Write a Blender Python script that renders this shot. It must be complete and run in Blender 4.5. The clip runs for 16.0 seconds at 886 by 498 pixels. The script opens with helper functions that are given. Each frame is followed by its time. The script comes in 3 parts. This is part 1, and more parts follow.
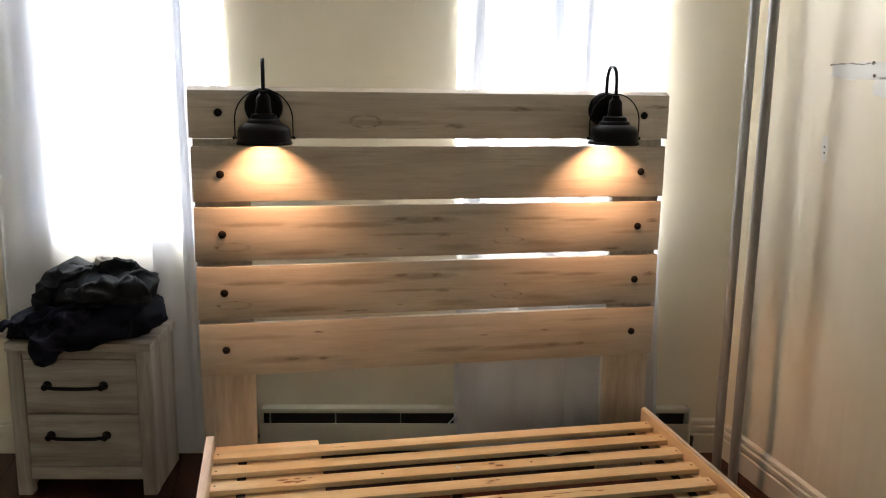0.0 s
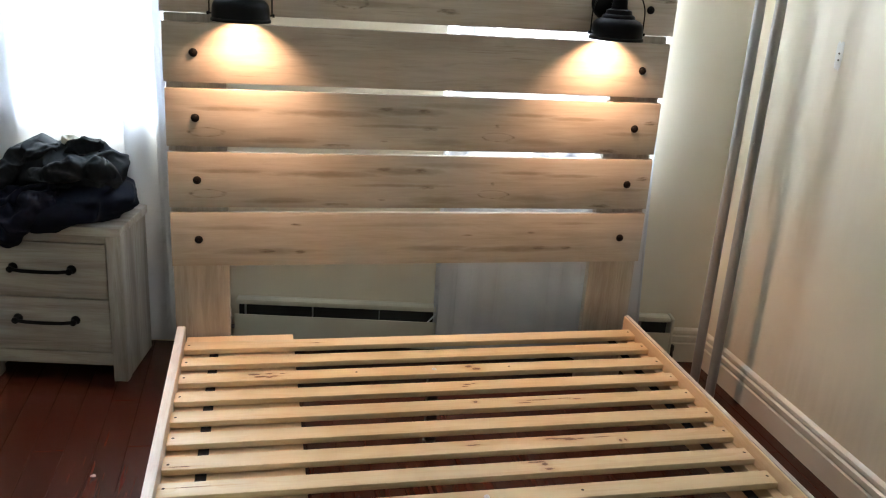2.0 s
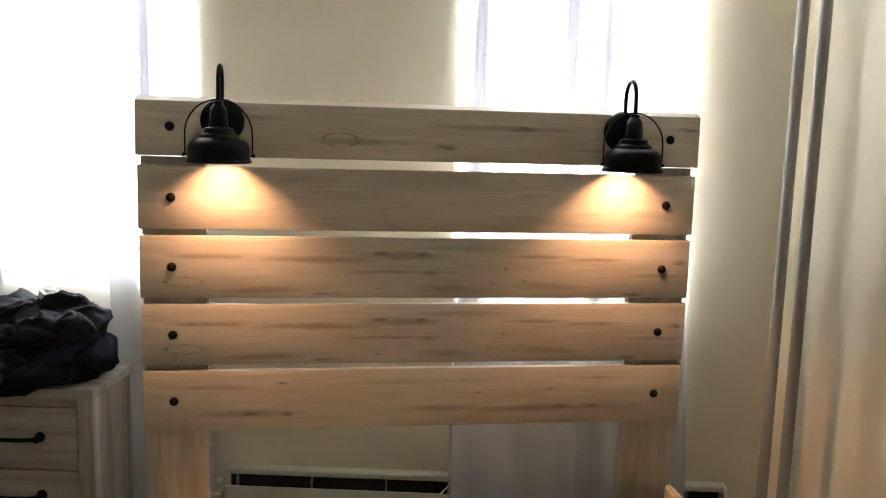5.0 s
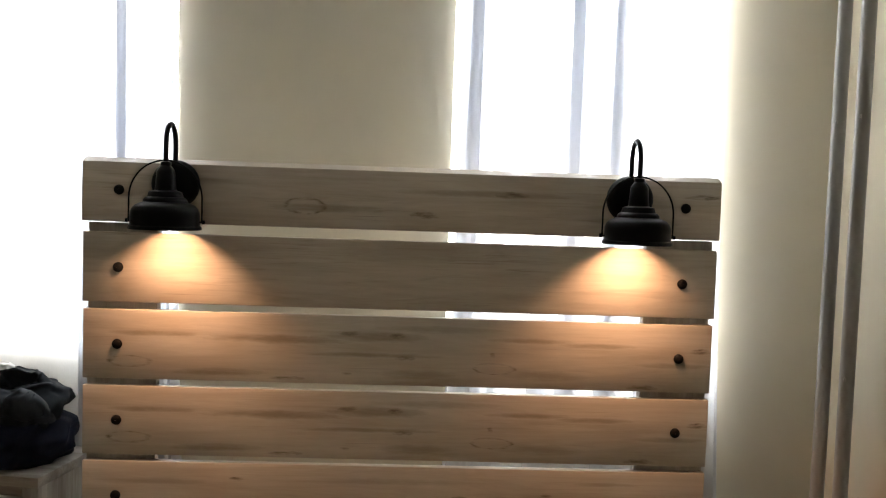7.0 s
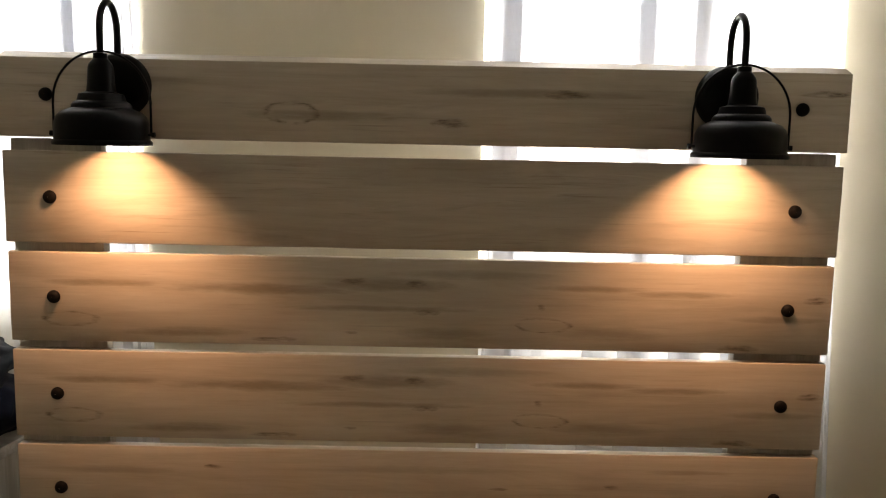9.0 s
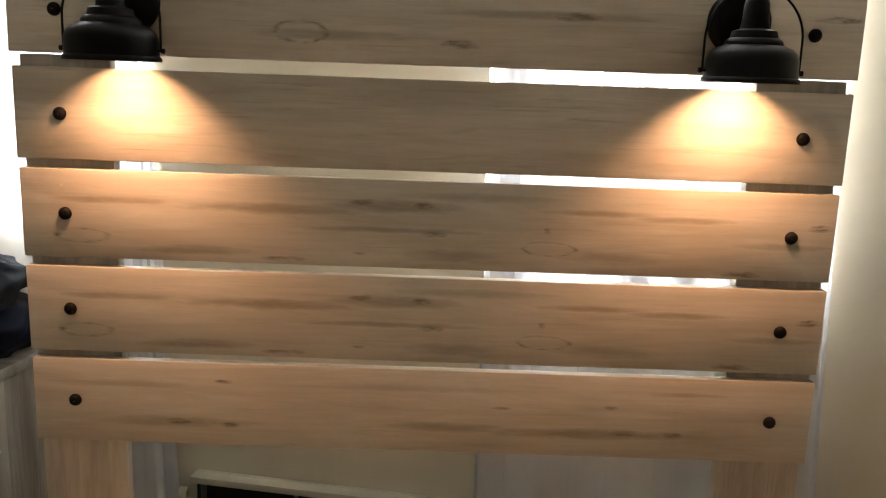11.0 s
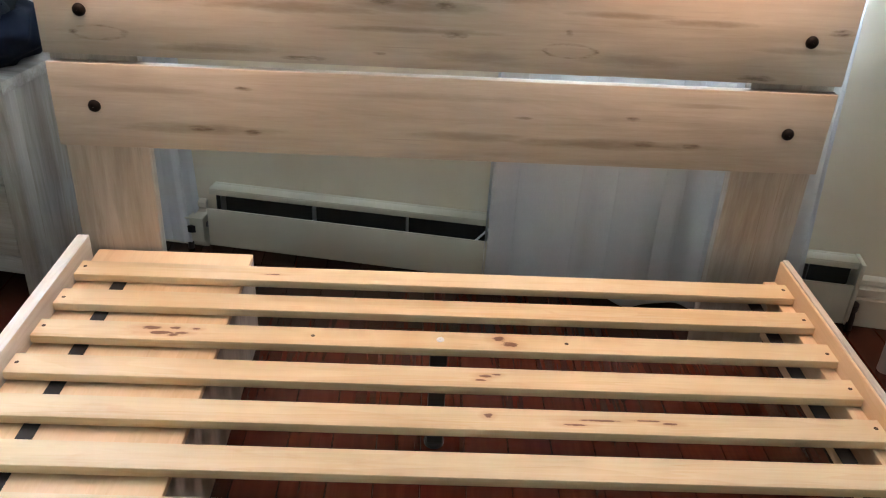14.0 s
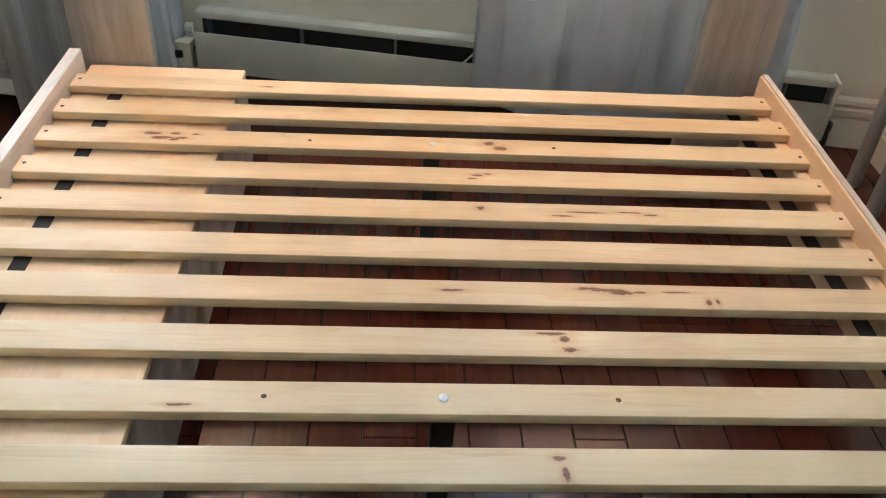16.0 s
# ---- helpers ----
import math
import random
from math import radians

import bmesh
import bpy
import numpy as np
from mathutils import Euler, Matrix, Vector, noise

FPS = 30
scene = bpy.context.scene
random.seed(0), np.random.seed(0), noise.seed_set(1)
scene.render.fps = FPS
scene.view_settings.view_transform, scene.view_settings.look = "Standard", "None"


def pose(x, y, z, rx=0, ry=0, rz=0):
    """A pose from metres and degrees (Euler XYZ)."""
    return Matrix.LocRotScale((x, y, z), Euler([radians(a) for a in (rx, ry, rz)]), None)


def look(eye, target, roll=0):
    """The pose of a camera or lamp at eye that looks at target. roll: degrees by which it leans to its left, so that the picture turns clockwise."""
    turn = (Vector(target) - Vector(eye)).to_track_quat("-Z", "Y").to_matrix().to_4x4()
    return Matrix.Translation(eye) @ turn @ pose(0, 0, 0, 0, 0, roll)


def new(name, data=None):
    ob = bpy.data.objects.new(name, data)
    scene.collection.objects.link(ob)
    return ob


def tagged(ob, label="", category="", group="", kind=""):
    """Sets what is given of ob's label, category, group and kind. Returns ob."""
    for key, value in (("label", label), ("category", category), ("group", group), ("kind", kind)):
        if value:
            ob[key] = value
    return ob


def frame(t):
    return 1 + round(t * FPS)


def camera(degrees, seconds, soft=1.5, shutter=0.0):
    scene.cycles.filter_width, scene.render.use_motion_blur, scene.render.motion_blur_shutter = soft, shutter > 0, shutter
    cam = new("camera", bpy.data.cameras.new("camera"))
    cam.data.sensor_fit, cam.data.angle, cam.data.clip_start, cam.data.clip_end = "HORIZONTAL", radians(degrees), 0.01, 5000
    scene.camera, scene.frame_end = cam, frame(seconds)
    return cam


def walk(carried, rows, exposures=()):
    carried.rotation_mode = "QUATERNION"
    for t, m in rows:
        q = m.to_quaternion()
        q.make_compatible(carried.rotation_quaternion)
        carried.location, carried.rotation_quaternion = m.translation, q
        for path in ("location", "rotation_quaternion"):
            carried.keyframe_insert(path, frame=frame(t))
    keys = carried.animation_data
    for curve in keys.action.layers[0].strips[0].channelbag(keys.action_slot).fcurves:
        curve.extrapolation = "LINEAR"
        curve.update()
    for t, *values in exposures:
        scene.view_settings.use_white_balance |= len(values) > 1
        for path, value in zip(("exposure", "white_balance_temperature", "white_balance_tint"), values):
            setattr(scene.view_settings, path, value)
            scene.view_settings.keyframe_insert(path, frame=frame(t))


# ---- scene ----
cam = camera(55.5, 16.0, soft=1.1)
PATH = [
    (0, (-0.5806, -2.8128, 1.4929), (-0.1772, -0.8931, 1.1028), 0.89),
    (0.5, (-0.5598, -2.7572, 1.4814), (-0.1346, -0.8721, 0.9661), 1.82),
    (1, (-0.5414, -2.7241, 1.4797), (-0.1443, -0.8966, 0.7709), 2.77),
    (1.5, (-0.5408, -2.6980, 1.5237), (-0.1279, -0.9329, 0.6787), 3.93),
    (2, (-0.5371, -2.6944, 1.4849), (-0.1131, -0.8472, 0.8460), 3.80),
    (2.5, (-0.4909, -2.7488, 1.4308), (-0.0920, -0.8313, 1.0259), 3.04),
    (3, (-0.4939, -2.7760, 1.4090), (-0.1052, -0.8390, 1.0973), 2.71),
    (3.5, (-0.5035, -2.7981, 1.4042), (-0.0938, -0.8660, 1.0897), 3.01),
    (4, (-0.4739, -2.7584, 1.3787), (-0.0702, -0.8213, 1.0879), 2.55),
    (4.2, (-0.4530, -2.7102, 1.3801), (-0.0845, -0.7640, 1.1034), 2.17),
    (6.3, (0.0279, -2.1638, 1.4385), (0.1090, -0.1934, 1.1055), 1.41),
    (6.5, (0.0642, -2.1661, 1.4410), (0.0413, -0.1999, 1.0757), 0.61),
    (7, (0.0182, -2.1819, 1.3798), (0.0929, -0.1863, 1.2696), 1.94),
    (7.5, (0.0336, -1.8124, 1.3683), (0.0412, 0.1792, 1.1846), 0.70),
    (8, (0.0241, -1.6333, 1.3348), (-0.0108, 0.3603, 1.1790), 0.27),
    (8.5, (0.0189, -1.6520, 1.3287), (-0.0081, 0.3425, 1.1822), 0.70),
    (8.7, (0.0320, -1.6516, 1.3228), (0.0349, 0.3380, 1.1185), 0.95),
    (10.8, (0.0156, -1.6649, 1.2957), (0.0327, 0.3005, 0.9261), 1.87),
    (11, (0.0224, -1.6727, 1.2810), (0.0313, 0.2872, 0.8828), 2.01),
    (11.5, (0.0103, -1.6822, 1.2788), (0.0521, 0.2710, 0.8508), 2.78),
    (12, (0.0127, -1.6804, 1.2633), (0.0413, 0.2502, 0.7416), 2.89),
    (12.5, (-0.0158, -1.6740, 1.2636), (0.0274, 0.2226, 0.6302), 2.94),
    (13, (-0.0157, -1.6689, 1.2454), (0.0161, 0.1708, 0.4615), 2.77),
    (13.5, (-0.0452, -1.6697, 1.2482), (0.0035, 0.1202, 0.3573), 2.51),
    (14, (-0.0513, -1.6816, 1.2225), (0.0116, 0.0621, 0.2449), 3.11),
    (14.5, (-0.0541, -1.6951, 1.2153), (0.0092, -0.0090, 0.1416), 3.63),
    (15, (-0.0646, -1.7132, 1.1893), (-0.0138, -0.0801, 0.0358), 3.17),
    (15.5, (-0.0595, -1.7687, 1.1435), (-0.0099, -0.1598, -0.0435), 3.03),
    (16, (-0.0807, -1.8094, 1.1506), (0.0455, -0.2385, -0.0809), 4.21),
]
EXPOSURE = [(0.0, 0.72, 7400, 13), (0.5, 0.86, 7350, 11), (1.5, 1.20, 6150, 7), (2.5, 0.90, 6850, 10), (3.0, 0.76, 7300, 13), (4.2, 0.72, 7450, 13), (6.3, 0.62, 7250, 13), (7.0, 0.23, 7200, 12), (8.7, 0.11, 8200, 14), (11.0, 0.72, 7650, 13), (12.5, 1.06, 6500, 10), (13.5, 1.34, 5750, 7), (14.5, 1.50, 5750, 6), (16.0, 1.50, 5700, 6)]
walk(cam, [(t, look(eye, target, roll)) for t, eye, target, roll in PATH], EXPOSURE)

# ---------------------------------------------------------------- light
world = bpy.data.worlds.new("sky")
scene.world = world
world.use_nodes = True
wn = world.node_tree.nodes
sky = wn.new("ShaderNodeTexSky")
sky.sky_type = "NISHITA"
sky.sun_disc = False
sky.sun_elevation, sky.sun_rotation = radians(38), radians(200)
world.node_tree.links.new(sky.outputs[0], wn["Background"].inputs[0])
wn["Background"].inputs[1].default_value = 0.12


def area_light(name, m, w, h, watts, color):
    d = bpy.data.lights.new(name, "AREA")
    d.shape, d.size, d.size_y, d.energy, d.color = "RECTANGLE", w, h, watts, color
    ob = new(name, d)
    ob.matrix_world = m
    return ob


# ---------------------------------------------------------------- plan
WALL_TURN = math.atan(-0.17)          # the bed stands a little askew to the window wall
WALL = Matrix.Translation((0, 0.375, 0)) @ Matrix.Rotation(WALL_TURN, 4, "Z")   # u along the wall, v into it, z up
RIGHT_X, CEIL, LEFT_X, FRONT_Y = 1.230, 2.62, -2.40, -3.85
SILL, HEAD = 0.885, 2.42
WIN_L, WIN_R = (-1.455, -0.738), (0.130, 0.886)

# windows: daylight from a bright sky comes in through the two openings
for a, b in (WIN_L, WIN_R):
    area_light("window_daylight", WALL @ pose((a + b) / 2, 0.62, (SILL + HEAD) / 2 + 0.12, -74, 0, 0), b - a + 0.10, HEAD - SILL + 0.10, 128, (0.86, 0.93, 1.0))


# ---------------------------------------------------------------- helpers
def mat(name, color=(0.8, 0.8, 0.8), rough=0.5, metal=0.0):
    m = bpy.data.materials.new(name)
    m.use_nodes = True
    b = m.node_tree.nodes["Principled BSDF"]
    b.inputs["Base Color"].default_value = (*color, 1)
    b.inputs["Roughness"].default_value = rough
    b.inputs["Metallic"].default_value = metal
    return m


class Nodes:
    """Short writing for node trees."""

    def __init__(self, m):
        self.m, self.t = m, m.node_tree
        self.b = self.t.nodes["Principled BSDF"]

    def add(self, kind, **values):
        n = self.t.nodes.new("ShaderNode" + kind)
        for k, v in values.items():
            if k == "op":
                n.operation = v
            elif k == "blend":
                n.blend_type = v
        return n

    def put(self, socket, value):
        if isinstance(value, bpy.types.NodeSocket):
            self.t.links.new(value, socket)
        else:
            socket.default_value = value

    def math(self, op, a, b=0.0, clamp=False):
        n = self.add("Math", op=op)
        n.use_clamp = clamp
        self.put(n.inputs[0], a)
        self.put(n.inputs[1], b)
        return n.outputs[0]

    def coords(self, scale=(1, 1, 1), offset=None):
        tc = self.add("TexCoord").outputs["Object"]
        mp = self.add("Mapping")
        self.put(mp.inputs["Vector"], tc)
        mp.inputs["Scale"].default_value = scale
        if offset is not None:
            self.put(mp.inputs["Location"], offset)
        return mp.outputs[0]

    def random_offset(self, spread=37.0):
        r = self.add("ObjectInfo").outputs["Random"]
        c = self.add("CombineXYZ")
        for i, k in enumerate((1.0, 1.7, 2.3)):
            self.put(c.inputs[i], self.math("MULTIPLY", r, spread * k))
        return c.outputs[0]

    def noise(self, vec, scale, detail=4, rough=0.55, dist=0.0):
        n = self.add("TexNoise")
        self.put(n.inputs["Vector"], vec)
        n.inputs["Scale"].default_value = scale
        n.inputs["Detail"].default_value = detail
        n.inputs["Roughness"].default_value = rough
        n.inputs["Distortion"].default_value = dist
        return n.outputs["Fac"]

    def ramp(self, fac, stops):
        n = self.add("ValToRGB")
        e = n.color_ramp.elements
        while len(e) < len(stops):
            e.new(0.5)
        for el, (p, c) in zip(e, stops):
            el.position = p
            el.color = (*c, 1) if len(c) == 3 else c
        self.put(n.inputs[0], fac)
        return n.outputs[0]

    def mix(self, fac, a, b, blend="MIX"):
        n = self.add("Mix")
        n.data_type, n.blend_type = "RGBA", blend
        self.put(n.inputs[0], fac)
        for s, v in ((n.inputs[6], a), (n.inputs[7], b)):
            self.put(s, (*v, 1) if isinstance(v, tuple) and len(v) == 3 else v)
        return n.outputs[2]

    def bump(self, height, strength, distance=0.002):
        n = self.add("Bump")
        n.inputs["Strength"].default_value = strength
        n.inputs["Distance"].default_value = distance
        self.put(n.inputs["Height"], height)
        self.t.links.new(n.outputs[0], self.b.inputs["Normal"])

    def color(self, socket):
        self.t.links.new(socket, self.b.inputs["Base Color"])


def grain_scale(axis, along, across):
    return tuple(along if i == axis else across for i in range(3))


def whitewash(name, axis, smudges=(), streaks=(), dark=1.0, rough=0.5, base=((0.370, 0.312, 0.248), (0.470, 0.408, 0.333), (0.560, 0.502, 0.428))):
    """Whitewashed plank laminate: long soft grain, grey streaks and a few printed knots at (along, across, half length, half width, depth)."""
    m = mat(name, rough=rough)
    n = Nodes(m)
    off = n.random_offset(11.0) if not smudges else None
    broad = n.noise(n.coords(grain_scale(axis, 0.9, 9.0), off), 1.6, 6, 0.62, 0.7)
    fine = n.noise(n.coords(grain_scale(axis, 2.0, 42.0), off), 2.0, 5, 0.62, 0.5)
    hair = n.noise(n.coords(grain_scale(axis, 9.0, 150.0), off), 2.0, 3, 0.6)
    f = n.math("ADD", n.math("ADD", n.math("MULTIPLY", broad, 0.70), n.math("MULTIPLY", fine, 0.22)), n.math("MULTIPLY", hair, 0.08))
    col = n.ramp(f, [(0.34, base[0]), (0.49, base[1]), (0.64, base[2])])
    streak = n.noise(n.coords(grain_scale(axis, 1.3, 13.0), off), 2.2, 5, 0.6, 1.0)
    s = n.ramp(streak, [(0.53, (0, 0, 0)), (0.74, (1, 1, 1))])
    s = n.math("MULTIPLY", s, n.ramp(fine, [(0.38, (0.35, 0.35, 0.35)), (0.60, (1, 1, 1))]))
    col = n.mix(n.math("MULTIPLY", s, 0.50 * dark, True), col, (0.20, 0.155, 0.110))
    thin = n.noise(n.coords(grain_scale(axis, 3.2, 110.0), off), 1.6, 4, 0.65, 0.5)
    patchy = n.noise(n.coords(grain_scale(axis, 2.2, 8.0), off), 1.5, 3, 0.55)
    thin = n.math("MULTIPLY", n.ramp(thin, [(0.57, (0, 0, 0)), (0.68, (1, 1, 1))]), n.ramp(patchy, [(0.46, (0, 0, 0)), (0.62, (1, 1, 1))]))
    col = n.mix(n.math("MULTIPLY", thin, 0.46 * dark), col, (0.17, 0.12, 0.085))
    if smudges:
        sep = n.add("SeparateXYZ")
        n.put(sep.inputs[0], n.add("TexCoord").outputs["Object"])
        wob = n.math("MULTIPLY", n.math("SUBTRACT", n.noise(n.coords((9, 40, 40)), 2.5, 5, 0.7), 0.5), 3.4)
        total = None
        for u, w, hu, hw, ring in smudges:
            a = n.math("DIVIDE", n.math("SUBTRACT", sep.outputs[0], u), hu)
            b = n.math("DIVIDE", n.math("SUBTRACT", sep.outputs[2], w), hw)
            d = n.math("ADD", n.math("ADD", n.math("MULTIPLY", a, a), n.math("MULTIPLY", b, b)), n.math("MULTIPLY", wob, 0.45 if ring else 1.0))
            if ring:
                k = n.math("SUBTRACT", 1.0, n.math("MULTIPLY", n.math("ABSOLUTE", n.math("SUBTRACT", d, 1.0)), 2.6), True)
                k = n.math("MULTIPLY", k, n.math("MULTIPLY", n.math("SUBTRACT", n.noise(n.coords((16, 45, 45)), 1.6, 3), 0.36), 4.2, True))
            else:
                k = n.math("SUBTRACT", 1.0, d, True)
            total = k if total is None else n.math("MAXIMUM", total, k)
        spots = n.math("MULTIPLY", total, n.ramp(n.noise(n.coords((11, 60, 60)), 2.2, 4, 0.7), [(0.34, (0.15, 0.15, 0.15)), (0.64, (1, 1, 1))]), True)
        soft = n.math("MULTIPLY", n.math("SUBTRACT", n.noise(n.coords((7, 45, 45)), 2.0, 5, 0.72), 0.5), 2.6)
        lines = None
        for u, w, hu, hw, depth in streaks:
            a = n.math("DIVIDE", n.math("SUBTRACT", sep.outputs[0], u), hu)
            b = n.math("DIVIDE", n.math("SUBTRACT", sep.outputs[2], w), hw)
            d = n.math("ADD", n.math("ADD", n.math("MULTIPLY", a, a), n.math("MULTIPLY", b, b)), soft)
            k = n.math("MULTIPLY", n.math("SUBTRACT", 1.0, n.math("MULTIPLY", d, 0.7), True), depth)
            lines = k if lines is None else n.math("MAXIMUM", lines, k)
        if lines is not None:
            col = n.mix(n.math("MULTIPLY", lines, 1.25, True), col, (0.205, 0.165, 0.108))
        col = n.mix(n.math("MULTIPLY", spots, 1.0, True), col, (0.12, 0.088, 0.055))
    n.color(col)
    n.put(n.b.inputs["Roughness"], n.math("ADD", rough - 0.1, n.math("MULTIPLY", fine, 0.2)))
    n.bump(fine, 0.12, 0.0015)
    return m


def pine(name, axis, c0, c1, c2, rough=0.45, knots=()):
    m = mat(name, rough=rough)
    n = Nodes(m)
    off = n.random_offset(19.0)
    warp = n.noise(n.coords(grain_scale(axis, 0.6, 7.0), off), 1.4, 3, 0.5, 0.5)
    fine = n.noise(n.coords(grain_scale(axis, 3.0, 120.0), off), 2.0, 4, 0.6)
    ring = n.math("FRACT", n.math("MULTIPLY", warp, 7.0))
    ring = n.math("POWER", ring, 3.0)
    f = n.math("ADD", n.math("ADD", n.math("MULTIPLY", warp, 0.55), n.math("MULTIPLY", fine, 0.3)), n.math("MULTIPLY", ring, -0.08))
    col = n.ramp(f, [(0.22, c2), (0.40, c1), (0.62, c0)])
    tone = n.add("ObjectInfo").outputs["Random"]
    col = n.mix(n.math("MULTIPLY", tone, 0.22), col, (0.64, 0.45, 0.25), "MIX")
    flame = n.noise(n.coords(grain_scale(axis, 0.85, 11.0), off), 1.7, 2, 0.45, 1.1)
    edge = n.math("FRACT", n.math("MULTIPLY", flame, 5.0))
    figure = n.math("MULTIPLY", n.ramp(edge, [(0.0, (0, 0, 0)), (0.72, (0.55, 0.55, 0.55)), (0.93, (1, 1, 1)), (1.0, (0, 0, 0))]), n.ramp(n.noise(n.coords(grain_scale(axis, 1.6, 3.0), off), 1.3, 2), [(0.40, (0.1, 0.1, 0.1)), (0.62, (1, 1, 1))]))
    col = n.mix(n.math("MULTIPLY", figure, 0.42), col, (0.585, 0.395, 0.195))
    blot = n.noise(n.coords(grain_scale(axis, 3.0, 14.0), off), 2.0, 3, 0.6, 1.0)
    col = n.mix(n.math("MULTIPLY", n.ramp(blot, [(0.60, (0, 0, 0)), (0.78, (1, 1, 1))]), 0.35), col, (0.52, 0.30, 0.15))
    if knots:
        sep = n.add("SeparateXYZ")
        n.put(sep.inputs[0], n.add("TexCoord").outputs["Object"])
        wob = n.math("MULTIPLY", n.math("SUBTRACT", n.noise(n.coords((26, 60, 60)), 2.0, 5, 0.75), 0.5), 4.2)
        core = halo = None
        for u, w, hu, hw in knots:
            p = n.math("DIVIDE", n.math("SUBTRACT", sep.outputs[0], u), hu * 1.3)
            q = n.math("DIVIDE", n.math("SUBTRACT", sep.outputs[1], w), hw * 1.5)
            d = n.math("ADD", n.math("MULTIPLY", p, p), n.math("MULTIPLY", q, q))
            k = n.math("MULTIPLY", n.math("SUBTRACT", 1.0, n.math("ADD", d, wob)), 1.8, True)
            g = n.math("SUBTRACT", 1.0, n.math("MULTIPLY", n.math("ADD", d, wob), 0.16), True)
            core = k if core is None else n.math("MAXIMUM", core, k)
            halo = g if halo is None else n.math("MAXIMUM", halo, g)
        col = n.mix(n.math("MULTIPLY", halo, 0.45), col, (0.47, 0.245, 0.115))
        col = n.mix(n.math("MULTIPLY", core, 0.88), col, (0.115, 0.036, 0.018))
    n.color(col)
    n.bump(fine, 0.15, 0.001)
    return m


def box_into(bm, lo, hi, bevel=0.0, segments=2):
    """Adds a box with its edges rounded to bm."""
    r = bmesh.ops.create_cube(bm, size=1.0)
    vs = r["verts"]
    c = [(a + b) / 2 for a, b in zip(lo, hi)]
    s = [b - a for a, b in zip(lo, hi)]
    for v in vs:
        v.co = Vector([c[i] + v.co[i] * s[i] for i in range(3)])
    if bevel:
        es = {e for v in vs for e in v.link_edges}
        bmesh.ops.bevel(bm, geom=list(es), offset=bevel, segments=segments, profile=0.5, affect="EDGES")


def box(lo, hi, bevel=0.002, segments=2):
    bm = bmesh.new()
    box_into(bm, lo, hi, bevel, segments)
    return bm


def lathe(profile, n=40, cap=False):
    """A turned shape round z from (radius, height) pairs."""
    bm = bmesh.new()
    rings = []
    for r, z in profile:
        rings.append([bm.verts.new((r * math.cos(2 * math.pi * i / n), r * math.sin(2 * math.pi * i / n), z)) for i in range(n)])
    for a, b in zip(rings, rings[1:]):
        for i in range(n):
            bm.faces.new((a[i], a[(i + 1) % n], b[(i + 1) % n], b[i]))
    if cap:
        bm.faces.new(rings[0][::-1])
        bm.faces.new(rings[-1])
    return bm


def tube(points, radius, n=12, caps=True):
    """A round bar along a line of points; radius may be a list."""
    bm = bmesh.new()
    pts = [Vector(p) for p in points]
    rad = radius if isinstance(radius, (list, tuple)) else [radius] * len(pts)
    up = Vector((0.123, 0.456, 0.88)).normalized()
    rings = []
    for i, p in enumerate(pts):
        d = (pts[min(i + 1, len(pts) - 1)] - pts[max(i - 1, 0)]).normalized()
        a = d.cross(up).normalized()
        up = a.cross(d).normalized()
        rings.append([bm.verts.new(p + rad[i] * (math.cos(t) * a + math.sin(t) * up)) for t in [2 * math.pi * k / n for k in range(n)]])
    for a, b in zip(rings, rings[1:]):
        for i in range(n):
            bm.faces.new((a[i], a[(i + 1) % n], b[(i + 1) % n], b[i]))
    if caps:
        bm.faces.new(rings[0][::-1])
        bm.faces.new(rings[-1])
    bmesh.ops.recalc_face_normals(bm, faces=bm.faces)
    return bm


def mesh_of(name, bm, material, smooth=None):
    me = bpy.data.meshes.new(name)
    bm.normal_update()
    bm.to_mesh(me)
    bm.free()
    me.materials.append(material)
    if smooth is not None:
        me.shade_smooth()
        if smooth < 180:
            me.set_sharp_from_angle(angle=radians(smooth))
    return me


def part(name, bm, material, parent=None, label="", at=None, smooth=40):
    ob = new(name, mesh_of(name, bm, material, smooth))
    if parent is not None:
        ob.parent = parent
    if at is not None:
        ob.matrix_basis = at
    if label:
        ob["label"] = label
    return ob


def thing(name, m=None, label="", category="", group="", kind=""):
    ob = new(name)
    ob.empty_display_size = 0.05
    if m is not None:
        ob.matrix_basis = m
    return tagged(ob, label, category, group, kind)


# ---------------------------------------------------------------- materials
def wall_paint(name, color):
    m = mat(name, color, 0.6)
    n = Nodes(m)
    v = n.coords((1, 1, 1))
    big = n.noise(v, 1.3, 4, 0.6)
    small = n.noise(v, 140, 2, 0.5)
    c2 = tuple(c * 0.88 for c in color)
    n.color(n.ramp(big, [(0.3, c2), (0.7, color)]))
    n.bump(n.math("ADD", n.math("MULTIPLY", small, 0.5), n.math("MULTIPLY", n.noise(v, 12, 3), 0.8)), 0.10, 0.002)
    return m


M_WALL = wall_paint("cream_wall_paint", (0.70, 0.642, 0.512))
M_PLASTER = wall_paint("uneven_cream_plaster", (0.71, 0.645, 0.510))
M_PLASTER.node_tree.nodes["Principled BSDF"].inputs["Roughness"].default_value = 0.46
np_ = Nodes(M_PLASTER)
trowel = np_.math("ADD", np_.math("MULTIPLY", np_.noise(np_.coords((1, 3.6, 0.35)), 1.6, 3, 0.5), 1.0), np_.math("MULTIPLY", np_.noise(np_.coords((1, 1, 1)), 9.0, 4, 0.6), 0.10))
np_.bump(np_.math("ADD", trowel, np_.math("MULTIPLY", np_.noise(np_.coords((1, 1, 1)), 140, 2), 0.012)), 0.55, 0.020)
M_CEIL = wall_paint("ceiling_paint", (0.83, 0.81, 0.77))
